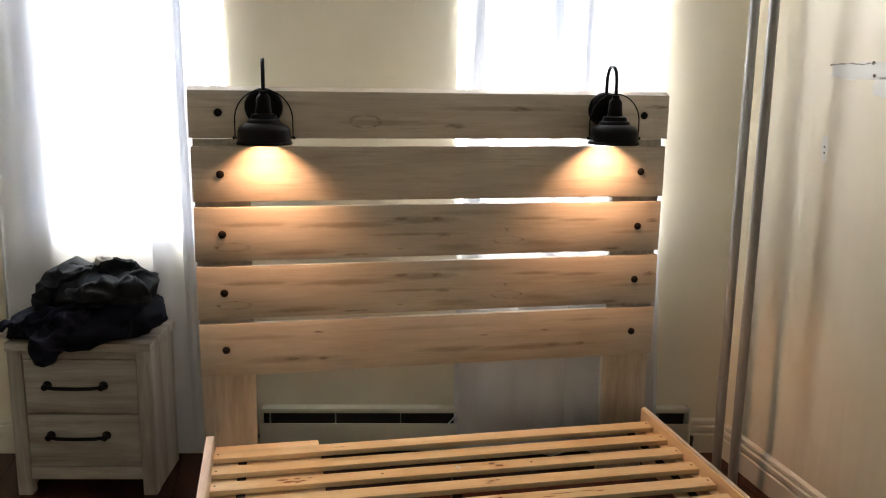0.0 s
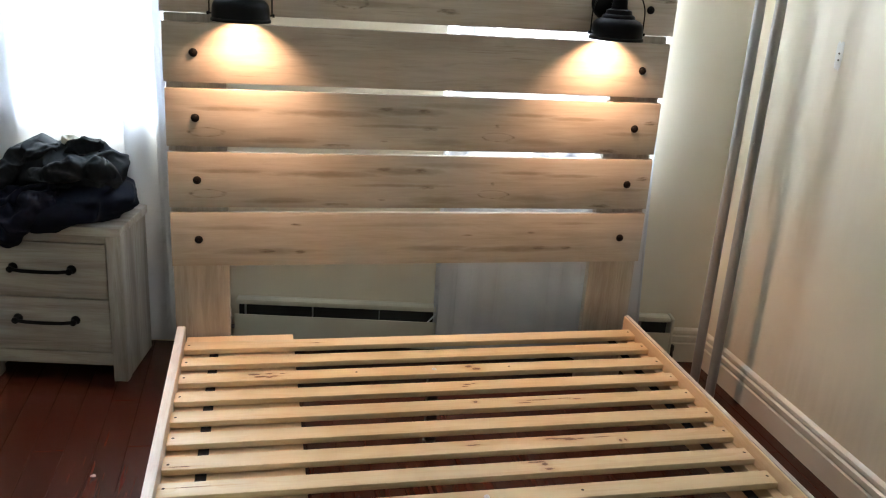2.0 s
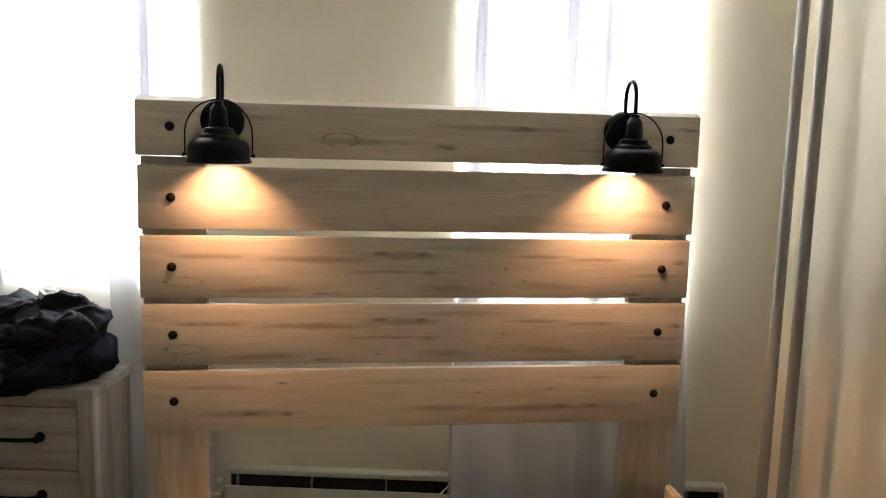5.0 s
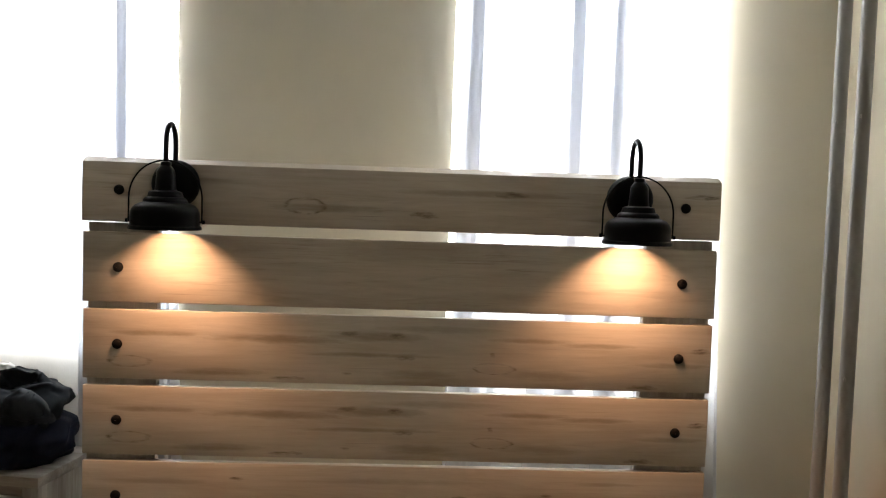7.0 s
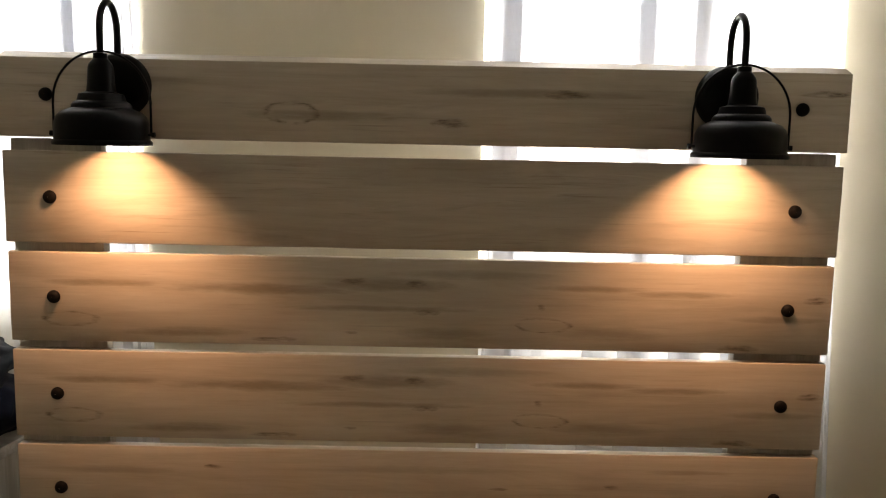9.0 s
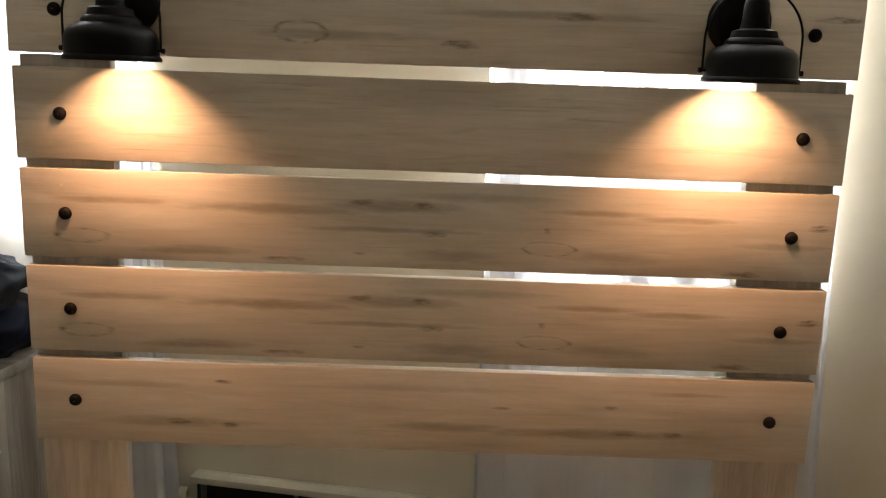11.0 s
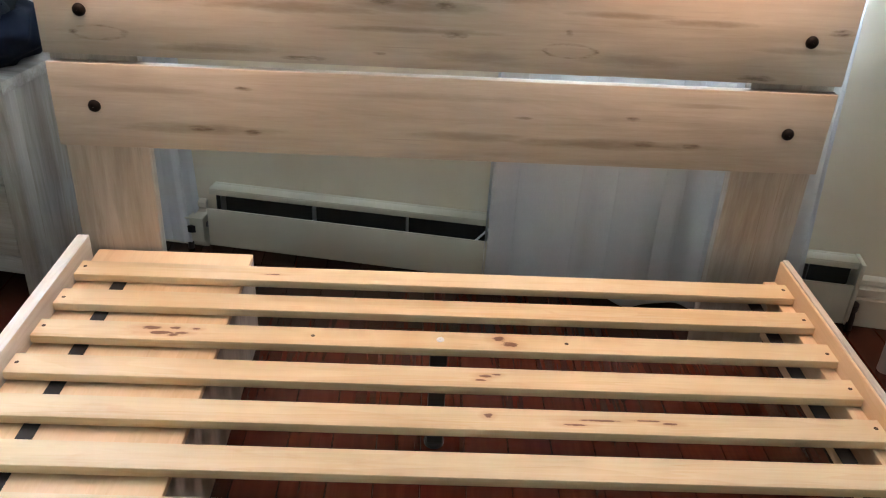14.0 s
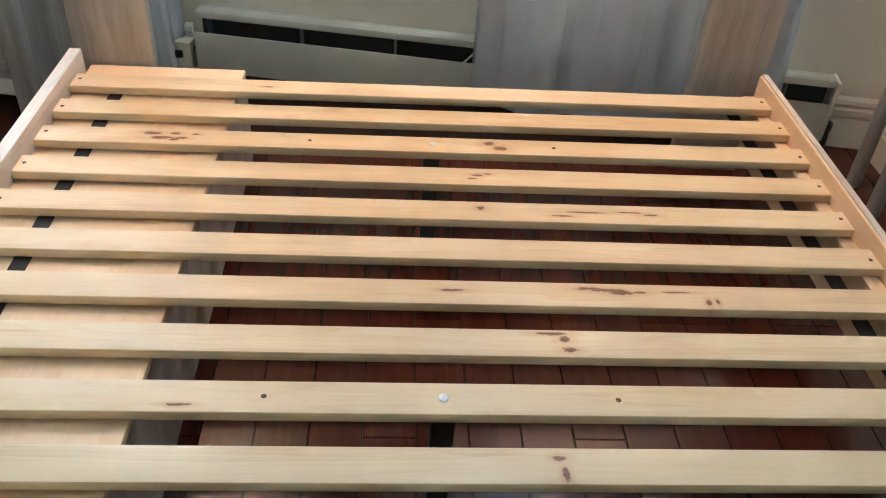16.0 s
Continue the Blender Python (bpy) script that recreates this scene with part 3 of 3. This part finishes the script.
         7: [(-0.70, 0.006, 0.050, 0.0011), (0.170, 0.020, 0.018, 0.0025), (0.190, 0.010, 0.008, 0.005), (0.195, -0.014, 0.010, 0.004)], 9: [(0.150, 0.012, 0.008, 0.003), (0.155, -0.014, 0.004, 0.009)], 8: [(-0.36, -0.016, 0.014, 0.002)], 12: [(-0.2, 0.0, 0.015, 0.004)], 14: [(0.4, 0.01, 0.02, 0.004)]}


def slat_wood(i):
    return pine("pine_slat_knots", 0, *PINE, 0.45, KNOTS[i]) if i in KNOTS else M_SLAT


rng = random.Random(5)
for i in range(17):
    y = -0.1073 - 0.1135 * i
    s = part("slat", box((-0.780, -SLAT_W / 2, -SLAT_T), (0.780, SLAT_W / 2, 0), 0.002), slat_wood(i), bed, at=pose(rng.uniform(-0.002, 0.002), y, SLAT_Z, 0, 0, rng.uniform(-0.12, 0.12)))
    for x in (-0.766, 0.766):
        part("screw_hole", lathe([(0.0005, 0.0003), (0.0042, 0.0003)], 10), M_HOLE, s, at=pose(x, rng.uniform(-0.006, 0.006), 0), smooth=None)
    if i % 6 == 2:
        for x in (-0.248, 0.248):
            part("screw_hole", lathe([(0.0005, 0.0003), (0.0042, 0.0003)], 10), M_HOLE, s, at=pose(x, 0, 0), smooth=None)
        part("slat_bolt", lathe([(0.0005, 0.0020), (0.0024, 0.0028), (0.0029, 0.0015), (0.0066, 0.0024), (0.0080, 0.0002)], 16), M_STEEL, s, "zinc bolt head", at=pose(0.0, 0.0, 0))
        leg = part("support_leg", box((-0.017, -0.017, 0.012), (0.017, 0.017, SLAT_Z - SLAT_T - 0.0015), 0.003), M_LEG, bed, "black centre support leg", at=pose(0.0, y, 0))
        part("leg_foot", lathe([(0.021, 0.0), (0.021, 0.009), (0.016, 0.0118)], 16, True), M_LEG, leg)
for x0, z in ((-0.700, 0.2401), (0.690, 0.231)):
    part("slat_strap", box((x0, -1.98, z), (x0 + 0.028, -0.06, z + 0.0015), 0), M_WEB, bed, "black webbing strap joining the slats")


# ---------------------------------------------------------------- sconces
def sconce(x):
    s = thing("wall_sconce", pose(x, 0, 0.012), "black metal gooseneck barn sconce, lit, on the headboard", "lamp", "headboard lamps")
    Y = -0.092
    part("backplate", lathe([(0.0005, 0.022), (0.045, 0.022), (0.055, 0.018), (0.060, 0.010), (0.061, 0.0005)], 40), M_BLACK, s, at=pose(0, 0, 1.392, 90, 0, 0))
    B = -0.0085
    pts = [(0, B, 1.40), (0, B, 1.42), (0, B, 1.46), (0, B, 1.490)]
    for i in range(13):
        t = math.pi * i / 12
        pts.append((0, (Y + B) / 2 + (B - Y) / 2 * math.cos(t), 1.490 + 0.050 * math.sin(t)))
    pts.append((0, Y, 1.441))
    part("gooseneck", tube(pts, 0.0062, 12), M_BLACK, s)
    prof = [(0.0062, 1.445), (0.0119, 1.444), (0.0123, 1.437), (0.0119, 1.435), (0.0195, 1.425), (0.0214, 1.419), (0.0233, 1.389), (0.0252, 1.375), (0.038, 1.371), (0.0423, 1.355), (0.0405, 1.359), (0.0468, 1.356), (0.0504, 1.351), (0.0508, 1.346), (0.0675, 1.339), (0.0752, 1.331), (0.0788, 1.321), (0.0796, 1.307), (0.0801, 1.289), (0.0833, 1.286), (0.0842, 1.282), (0.0833, 1.279), (0.0796, 1.28), (0.0779, 1.289), (0.077, 1.319), (0.0657, 1.335), (0.0486, 1.343), (0.038, 1.361), (0.0228, 1.369), (0.0095, 1.37), (0.0005, 1.37)]
    part("shade", lathe([(r * 1.035, z) for r, z in prof], 56), M_BLACK, s, at=pose(0, Y, 0), smooth=35)
    bail = [(-0.089, Y, 1.297), (-0.089, Y, 1.355)]
    for i in range(1, 24):
        t = math.pi * i / 24
        bail.append((-0.089 * math.cos(t), Y, 1.355 + 0.093 * math.sin(t)))
    bail += [(0.089, Y, 1.355), (0.089, Y, 1.297)]
    part("bail", tube(bail, 0.0022, 8), M_BLACK, s)
    for k in (-1, 1):
        part("thumb_screw", lathe([(0.0025, 0.0), (0.0025, 0.007), (0.005, 0.007), (0.005, 0.013), (0.0005, 0.014)], 12), M_BLACK, s, at=pose(0.0830 * k, Y, 1.299, 0, 90 * k, 0))
    part("bulb", lathe([(0.0005, 1.336), (0.010, 1.339), (0.016, 1.344), (0.0165, 1.348), (0.014, 1.353), (0.011, 1.359), (0.011, 1.369)], 20), M_BULB, s, "glowing warm bulb", at=pose(0, Y, 0))
    d = bpy.data.lights.new("sconce_light", "SPOT")   # reflector bulb, facing down
    d.spot_size, d.spot_blend = radians(119), 1.0
    d.energy, d.color, d.shadow_soft_size = LAMP_W, (1.0, 0.565, 0.34), 0.036
    d.use_soft_falloff = False
    new("sconce_light", d).location = (x, Y, 1.346)
    return s


LAMP_W = 12.8
sconce(-0.588)
sconce(0.582)


# ---------------------------------------------------------------- nightstand
NS = Matrix.Translation((-1.492, 0.252, 0)) @ Matrix.Rotation(radians(-10), 4, "Z")


def nightstand():
    W, D, H, P = 0.498, 0.300, 0.576, 0.050
    n = thing("nightstand", NS, "grey whitewashed two-drawer nightstand with black pulls", "nightstand")
    part("top", box((-0.004, -0.006, H - 0.030), (W + 0.004, D, H), 0.003), M_NIGHT, n)
    for x in (0, W - P):
        part("front_post", box((x, 0, 0), (x + P, 0.045, H - 0.0305), 0.003), M_NIGHT_V, n)
    for x in (0.004, W - 0.022):
        part("side_panel", box((x, 0.0455, 0.0), (x + 0.018, D - 0.004, H - 0.0305), 0.002), M_NIGHT_V, n)
    part("back_panel", box((0.0225, D - 0.012, 0.06), (W - 0.0225, D - 0.005, H - 0.0305), 0), M_NIGHT, n)
    part("apron", box((P + 0.0005, 0.004, 0.060), (W - P - 0.0005, 0.024, 0.108), 0.002), M_NIGHT, n)
    part("base_shelf", box((0.0225, 0.0245 + 0.022, 0.070), (W - 0.0225, D - 0.0125, 0.082), 0), M_NIGHT, n)
    part("top_rail", box((P + 0.0005, 0.004, 0.516), (W - P - 0.0005, 0.024, H - 0.0305), 0.002), M_NIGHT, n)
    # added black sheet behind both drawers, so the gaps look shaded
    part("drawer_gap_shade", box((P + 0.0005, 0.030, 0.110), (W - P - 0.0005, 0.034, 0.515), 0), M_DARK, n)
    for z0, z1, zh in ((0.112, 0.309, 0.232), (0.313, 0.513, 0.420)):
        d = part("drawer", box((P + 0.003, 0.003, z0), (W - P - 0.003, 0.022, z1), 0.002), M_NIGHT, n)
        xc = W / 2 - 0.018
        part("drawer_pull", tube([(xc - 0.098, -0.022, zh), (xc - 0.06, -0.026, zh - 0.003), (xc, -0.027, zh - 0.004), (xc + 0.06, -0.026, zh - 0.003), (xc + 0.098, -0.022, zh)], 0.0065, 12), M_BLACK, d, "black iron bar pull")
        for k in (-1, 1):
            part("pull_mount", lathe([(0.0155, 0.0), (0.0165, 0.003), (0.0145, 0.008), (0.0085, 0.013), (0.0075, 0.020), (0.0115, 0.024), (0.0115, 0.030), (0.0005, 0.033)], 20), M_BLACK, d, at=pose(xc + 0.098 * k, 0.003, zh, 90, 0, 0))
    return n


nightstand()


# ---------------------------------------------------------------- clothes on the nightstand
def garment(name, centre, bodies, seed, material, parent, low, fold=0.05, freq=6.0, front=-0.010, sub=6):
    """A crumpled garment: one closed skin round several rounded bodies, creased along winding folds."""
    bm = bmesh.new()
    bmesh.ops.create_icosphere(bm, subdivisions=sub, radius=1.0)
    c = Vector(centre)
    o = Vector((seed * 3.1, seed * 1.7, seed * 0.9))
    for v in bm.verts:
        d = v.co.normalized()
        total = 0.0
        for e, r in bodies:
            q = Vector([(c[k] - e[k]) / r[k] for k in range(3)])
            w = Vector([d[k] / r[k] for k in range(3)])
            a, b2, g = w.dot(w), q.dot(w), q.dot(q) - 1
            s = b2 * b2 - a * g
            if s > 0:
                total += max(0.0, (-b2 + math.sqrt(s)) / a) ** 8
        R = max(0.03, total ** 0.125)
        p = c + d * R
        w = p + 0.07 * Vector((noise.noise(p * 6 + o), noise.noise(p * 6 - o), noise.noise(p * 6 + 2 * o)))
        big = abs(noise.noise(Vector((w.x * freq * 0.7, w.y * freq, w.z * freq * 1.7)) + o))
        mid = abs(noise.noise(Vector((w.x * freq * 1.5, w.y * freq * 2.0, w.z * freq * 3.6)) - o))
        fine = noise.noise(w * 45)
        p = p + d * (fold * (0.75 - 1.9 * big - 0.8 * mid) + 0.0012 * fine)
        v.co = p
    bmesh.ops.smooth_vert(bm, verts=bm.verts, factor=0.3, use_axis_x=True, use_axis_y=True, use_axis_z=True)
    for v in bm.verts:
        if v.co.y > front and v.co.z < low:
            v.co.z = low
        elif v.co.z < low and v.co.y > front - 0.01:
            v.co.y = front - 0.01
        v.co.y = min(v.co.y, 0.292)
    return part(name, bm, material, parent, smooth=180)


def sleeve(points, radii, seed):
    """A slack sleeve: a thick soft tube with cross creases, closed at both ends."""
    pts, rad = [], []
    n = 90
    P = [Vector(p) for p in points]
    for i in range(n + 1):
        f = i / n * (len(P) - 1)
        k = min(int(f), len(P) - 2)
        u = f - k
        a, b2, c, d = P[max(k - 1, 0)], P[k], P[k + 1], P[min(k + 2, len(P) - 1)]
        p = 0.5 * (2 * b2 + (c - a) * u + (2 * a - 5 * b2 + 4 * c - d) * u * u + (3 * b2 - a - 3 * c + d) * u ** 3)
        r = radii[k] * (1 - u) + radii[k + 1] * u
        r *= 1 + 0.22 * noise.noise(Vector((f * 1.7, seed, 0)))
        pts.append(p)
        rad.append(max(0.004, r * (1 if 2 < i < n - 2 else 0.6)))
    bm = tube(pts, rad, 40)
    o = Vector((seed, 2 * seed, 0.4))
    for v in bm.verts:
        q = v.co + 0.03 * Vector((noise.noise(v.co * 14 + o), noise.noise(v.co * 14 - o), noise.noise(v.co * 14)))
        g = 0.45 - 1.5 * abs(noise.noise(Vector((q.x * 9 + q.z * 12, q.y * 9, q.z * 22 - q.x * 8)) + o)) - 0.35 * abs(noise.noise(q * 40 - o))
        v.co += 0.042 * g * Vector((0.5 * noise.noise(v.co * 9 + o), -0.75, 0.55))
        v.co.z = max(v.co.z, 0.5780) if v.co.y > -0.010 else v.co.z
    return bm


jacket = thing("jacket", NS, "crumpled navy-black jacket heaped on the nightstand, hanging over its front", "clothing")
garment("jacket_body", (0.24, 0.08, 0.66), [((0.25, 0.11, 0.635), (0.225, 0.15, 0.070)), ((0.38, 0.12, 0.655), (0.12, 0.14, 0.078)), ((0.24, 0.0, 0.62), (0.16, 0.05, 0.045)), ((0.10, 0.08, 0.615), (0.10, 0.09, 0.050))], 2.0, M_JACKET, jacket, 0.5775, 0.038, 5.6)
part("hanging_flap", sleeve([(0.29, 0.02, 0.665), (0.22, -0.020, 0.640), (0.165, -0.038, 0.585), (0.140, -0.034, 0.530), (0.135, -0.030, 0.505)], [0.045, 0.058, 0.062, 0.040, 0.012], 1.7), M_JACKET, jacket, smooth=180)
part("sleeve", sleeve([(0.30, 0.02, 0.69), (0.20, -0.005, 0.675), (0.10, 0.015, 0.645), (0.03, 0.03, 0.620), (-0.03, 0.05, 0.608)], [0.040, 0.042, 0.040, 0.036, 0.026], 3.1), M_JACKET, jacket, smooth=180)
part("pale_lining", sleeve([(0.015, 0.005, 0.628), (-0.015, 0.012, 0.612), (-0.035, 0.02, 0.600)], [0.010, 0.020, 0.012], 4.4), M_LINING, jacket, "pale grey lining showing at the cuff", smooth=180)
hoodie = thing("hoodie", NS, "crumpled charcoal fleece hoodie on top of the jacket", "clothing")
garment("hoodie_body", (0.30, 0.14, 0.74), [((0.30, 0.14, 0.750), (0.17, 0.12, 0.070)), ((0.20, 0.15, 0.745), (0.09, 0.09, 0.090)), ((0.40, 0.12, 0.735), (0.075, 0.10, 0.075))], 5.0, M_HOOD, hoodie, 0.655, 0.042, 6.2, -9)
part("sleeve", sleeve([(0.125, 0.04, 0.665), (0.118, 0.035, 0.715), (0.150, 0.05, 0.775), (0.210, 0.07, 0.810), (0.29, 0.09, 0.805)], [0.020, 0.030, 0.034, 0.034, 0.026], 6.2), M_HOOD, hoodie, smooth=180)
part("sleeve", sleeve([(0.22, 0.015, 0.735), (0.30, 0.005, 0.755), (0.39, 0.015, 0.775), (0.445, 0.05, 0.755), (0.46, 0.09, 0.705)], [0.026, 0.036, 0.042, 0.040, 0.028], 8.3), M_HOOD, hoodie, smooth=180)
part("hood", sleeve([(0.30, 0.10, 0.815), (0.36, 0.11, 0.822), (0.42, 0.13, 0.800), (0.46, 0.15, 0.765)], [0.020, 0.034, 0.036, 0.024], 9.1), M_HOOD, hoodie, smooth=180)
part("pale_lining", sleeve([(0.285, 0.12, 0.838), (0.325, 0.115, 0.846), (0.355, 0.12, 0.838)], [0.012, 0.020, 0.012], 2.2), M_LINING, hoodie, "pale grey lining showing at the neck", smooth=180)


# ---------------------------------------------------------------- curtains
def cloth_line(u0, u1, laps, fz, rng_shift, back, open_end):
    """The sheer's line across at one height: it doubles back at each lap (a, b)."""
    pts = [(u0 - 0.006, -back), (u0 - 0.003, -back * 0.15), (u0, -back * 0.9), (u0 + 0.006, 0.0)]
    for k, (a, b, top) in enumerate(laps):
        grow = top + (1 - top) * fz
        c = (a + b) / 2 + 0.010 * math.sin(2.2 * fz + k * 1.9 + rng_shift)
        h = (b - a) / 2 * grow
        pts += [(c + h, 0.004), (c - h, 0.012), (c + h * 0.2, 0.016)]
    pts += [(u1 - 0.004, 0.0), (u1, -back * 0.72)] if open_end else [(u1 - 0.006, 0.0), (u1, -back * 0.9), (u1 + 0.003, -back * 0.15), (u1 + 0.006, -back)]
    out, steps = [], 14
    for (p, q), (r, s) in zip(pts, pts[1:]):
        out += [(p + (r - p) * i / steps, q + (s - q) * i / steps) for i in range(steps)]
    out.append(pts[-1])
    for _ in range(2):
        out = [out[0]] + [tuple(0.25 * a + 0.5 * b + 0.25 * c for a, b, c in zip(out[i - 1], out[i], out[i + 1])) for i in range(1, len(out) - 1)] + [out[-1]]
    return out


def curtain(name, u0, u1, z0, z1, off, seed, flare, label, drift=0.0, laps=(), open_end=False):
    """A hanging sheer with flat overlapping folds, in wall coordinates."""
    c = thing(name, WALL @ pose(0, 0, 0), label, "curtain", "sheer curtains")
    bm = bmesh.new()
    nz = 40
    rng = random.Random(seed)
    ph = [rng.uniform(0, 6.28) for _ in range(4)]
    grid = []
    for j in range(nz + 1):
        fz = j / nz
        z = z1 + (z0 - z1) * fz
        row = []
        for u, d in cloth_line(u0, u1, laps, fz, ph[0], off - 0.007, open_end):
            f = (u - u0) / (u1 - u0)
            wave = (0.006 + 0.008 * fz) * math.sin(2 * math.pi * 3.3 * f + ph[1] + 0.6 * fz) + 0.003 * math.sin(2 * math.pi * 9 * f + ph[2] + fz)
            wild = 0.012 * noise.noise(Vector((f * 5 + seed, fz * 3, 0.3))) * fz
            hem = (0.005 * math.sin(2 * math.pi * 4 * f + ph[3]) + 0.014 * noise.noise(Vector((f * 6, seed, 1)))) * fz ** 6
            row.append(bm.verts.new((u + flare * fz * (f - 0.5) * 2 + drift * fz * fz * f ** 3, -off - d + (wave + wild) * (1 if d >= 0 else 0), z + hem)))
        grid.append(row)
    for j in range(nz):
        for i in range(len(grid[0]) - 1):
            bm.faces.new((grid[j][i], grid[j][i + 1], grid[j + 1][i + 1], grid[j + 1][i]))
    part("fabric", bm, M_SHEER, c, smooth=180)
    part("curtain_rod", tube([(u0 - 0.06, -off, z1 + 0.008), (u1 + 0.06, -off, z1 + 0.008)], 0.008, 12), M_FRAMEW, c)
    for u in (u0 - 0.04, u1 + 0.04):
        part("rod_bracket", box((u - 0.008, -off - 0.006, z1 - 0.004), (u + 0.008, -0.0005, z1 + 0.0005), 0.001), M_FRAMEW, c)
    return c


curtain("curtain", -1.585, -0.752, 0.030, 2.46, 0.048, 3, 0.012, "white sheer curtain over the window behind the nightstand, backlit", 0.055, ((-1.57, -1.375, 0.85), (-1.49, -1.385, 0.7), (-1.04, -0.945, 0.85), (-0.93, -0.865, 0.9), (-0.92, -0.890, 0.8), (-0.85, -0.805, 0.8), (-0.805, -0.760, 0.9)))
curtain("curtain", 0.150, 0.890, 0.040, 2.46, 0.092, 8, 0.004, "white sheer curtain behind the headboard, hanging over the heater", 0.07, ((0.153, 0.270, 0.40), (0.165, 0.240, 0.50), (0.262, 0.312, 0.65), (0.36, 0.45, 0.12), (0.46, 0.55, 0.55), (0.480, 0.520, 0.8), (0.548, 0.64, 0.65), (0.585, 0.625, 0.8), (0.67, 0.76, 0.55), (0.77, 0.865, 0.8)), True)


# ---------------------------------------------------------------- marks on the wall beside the bed
def wall_patch(y, z, w, h, seed, label):
    rng = random.Random(seed)
    bm = bmesh.new()
    n = 28
    pts = []
    for i in range(n):
        t = 2 * math.pi * i / n
        c, s = math.cos(t), math.sin(t)
        k = 1 / max(abs(c), abs(s)) ** 0.8
        r = 1 + rng.uniform(-0.10, 0.10)
        pts.append(bm.verts.new((0, w * c * k * r, h * s * k * r)))
    top = [bm.verts.new((-0.0012, p.co.y * 0.97, p.co.z * 0.97)) for p in pts]
    for i in range(n):
        bm.faces.new((pts[i], pts[(i + 1) % n], top[(i + 1) % n], top[i]))
    bm.faces.new(top)
    bmesh.ops.recalc_face_normals(bm, faces=bm.faces)
    return tagged(part("filler_patch", bm, M_PATCH, None, at=pose(RIGHT_X, y, z)), label, "wall patch", "", "structure")


def wall_hole(y, z, r):
    return tagged(part("screw_hole", lathe([(0.0005, 0.0016), (r, 0.0016), (r * 1.2, 0.0)], 10), M_HOLE, None, at=pose(RIGHT_X - 0.0012, y, z, 0, -90, 0), smooth=None), "dark screw hole in the filler patch", "hole", "", "structure")


wall_patch(-0.47, 1.545, 0.150, 0.026, 3, "rough white filler patch on the cream wall")
wall_patch(-0.585, 1.497, 0.060, 0.030, 6, "smeared white filler on the cream wall")
wall_patch(-0.325, 1.293, 0.017, 0.042, 5, "small white filler patch on the cream wall")
rng = random.Random(12)
pts = [(0, -0.105 + 0.21 * i / 14, rng.uniform(-0.003, 0.003)) for i in range(15)]
tagged(part("wall_scratch", tube(pts, [0.0008 + rng.uniform(0, 0.0022) for _ in pts], 6), M_SCRATCH, None, at=pose(RIGHT_X - 0.0016, -0.42, 1.567)), "dark gouge line scratched in the filler", "scratch", "", "structure")
wall_hole(-0.525, 1.530, 0.005)
wall_hole(-0.515, 1.568, 0.005)
wall_hole(-0.325, 1.300, 0.003)
wall_hole(-0.327, 1.280, 0.003)
def paint_chip(x, y, r, seed):
    rng = random.Random(seed)
    bm = bmesh.new()
    top = [bm.verts.new((r * rng.uniform(0.5, 1.2) * math.cos(k), r * rng.uniform(0.4, 0.9) * math.sin(k), rng.uniform(0.0012, 0.003))) for k in (0, 0.9, 1.8, 2.7, 3.6, 4.5, 5.4)]
    low = [bm.verts.new((v.co.x, v.co.y, 0.0)) for v in top]
    bm.faces.new(top)
    for k in range(7):
        bm.faces.new((low[k], low[(k + 1) % 7], top[(k + 1) % 7], top[k]))
    return tagged(part("paint_chip", bm, M_PATCH, None, at=pose(x, y, 0.0002), smooth=None), "small white paint chip lying on the floor", "debris")


paint_chip(-1.02, -0.42, 0.010, 1)
paint_chip(1.10, -0.98, 0.012, 2)
paint_chip(-1.25, -0.75, 0.005, 3)

# ---------------------------------------------------------------- floor planks, last
rng = random.Random(21)
PW = 0.092
plank_mesh = {}


def plank_of(L):
    """One plank of that length, shared by all of its length."""
    L = round(L, 3)
    if L not in plank_mesh:
        plank_mesh[L] = mesh_of("plank", box((0.0006, 0.0006, -0.0115), (PW - 0.0006, L - 0.0006, 0), 0.0012, 1), M_FLOOR, 30)
    return plank_mesh[L]


x = LEFT_X - 0.02
while x < RIGHT_X + 0.02:
    y = FRONT_Y - 0.02
    end = 0.375 - 0.17 * (x + PW / 2) + 0.04
    L = rng.choice((0.5, 0.8, 1.1))
    while y < end - 0.02:
        L = min(L, end - y)
        p = new("floor_plank", plank_of(L))
        p.parent = floor
        p.location = (x, y, 0)
        y += L
        L = rng.choice((0.95, 1.25, 1.55))
    x += PW
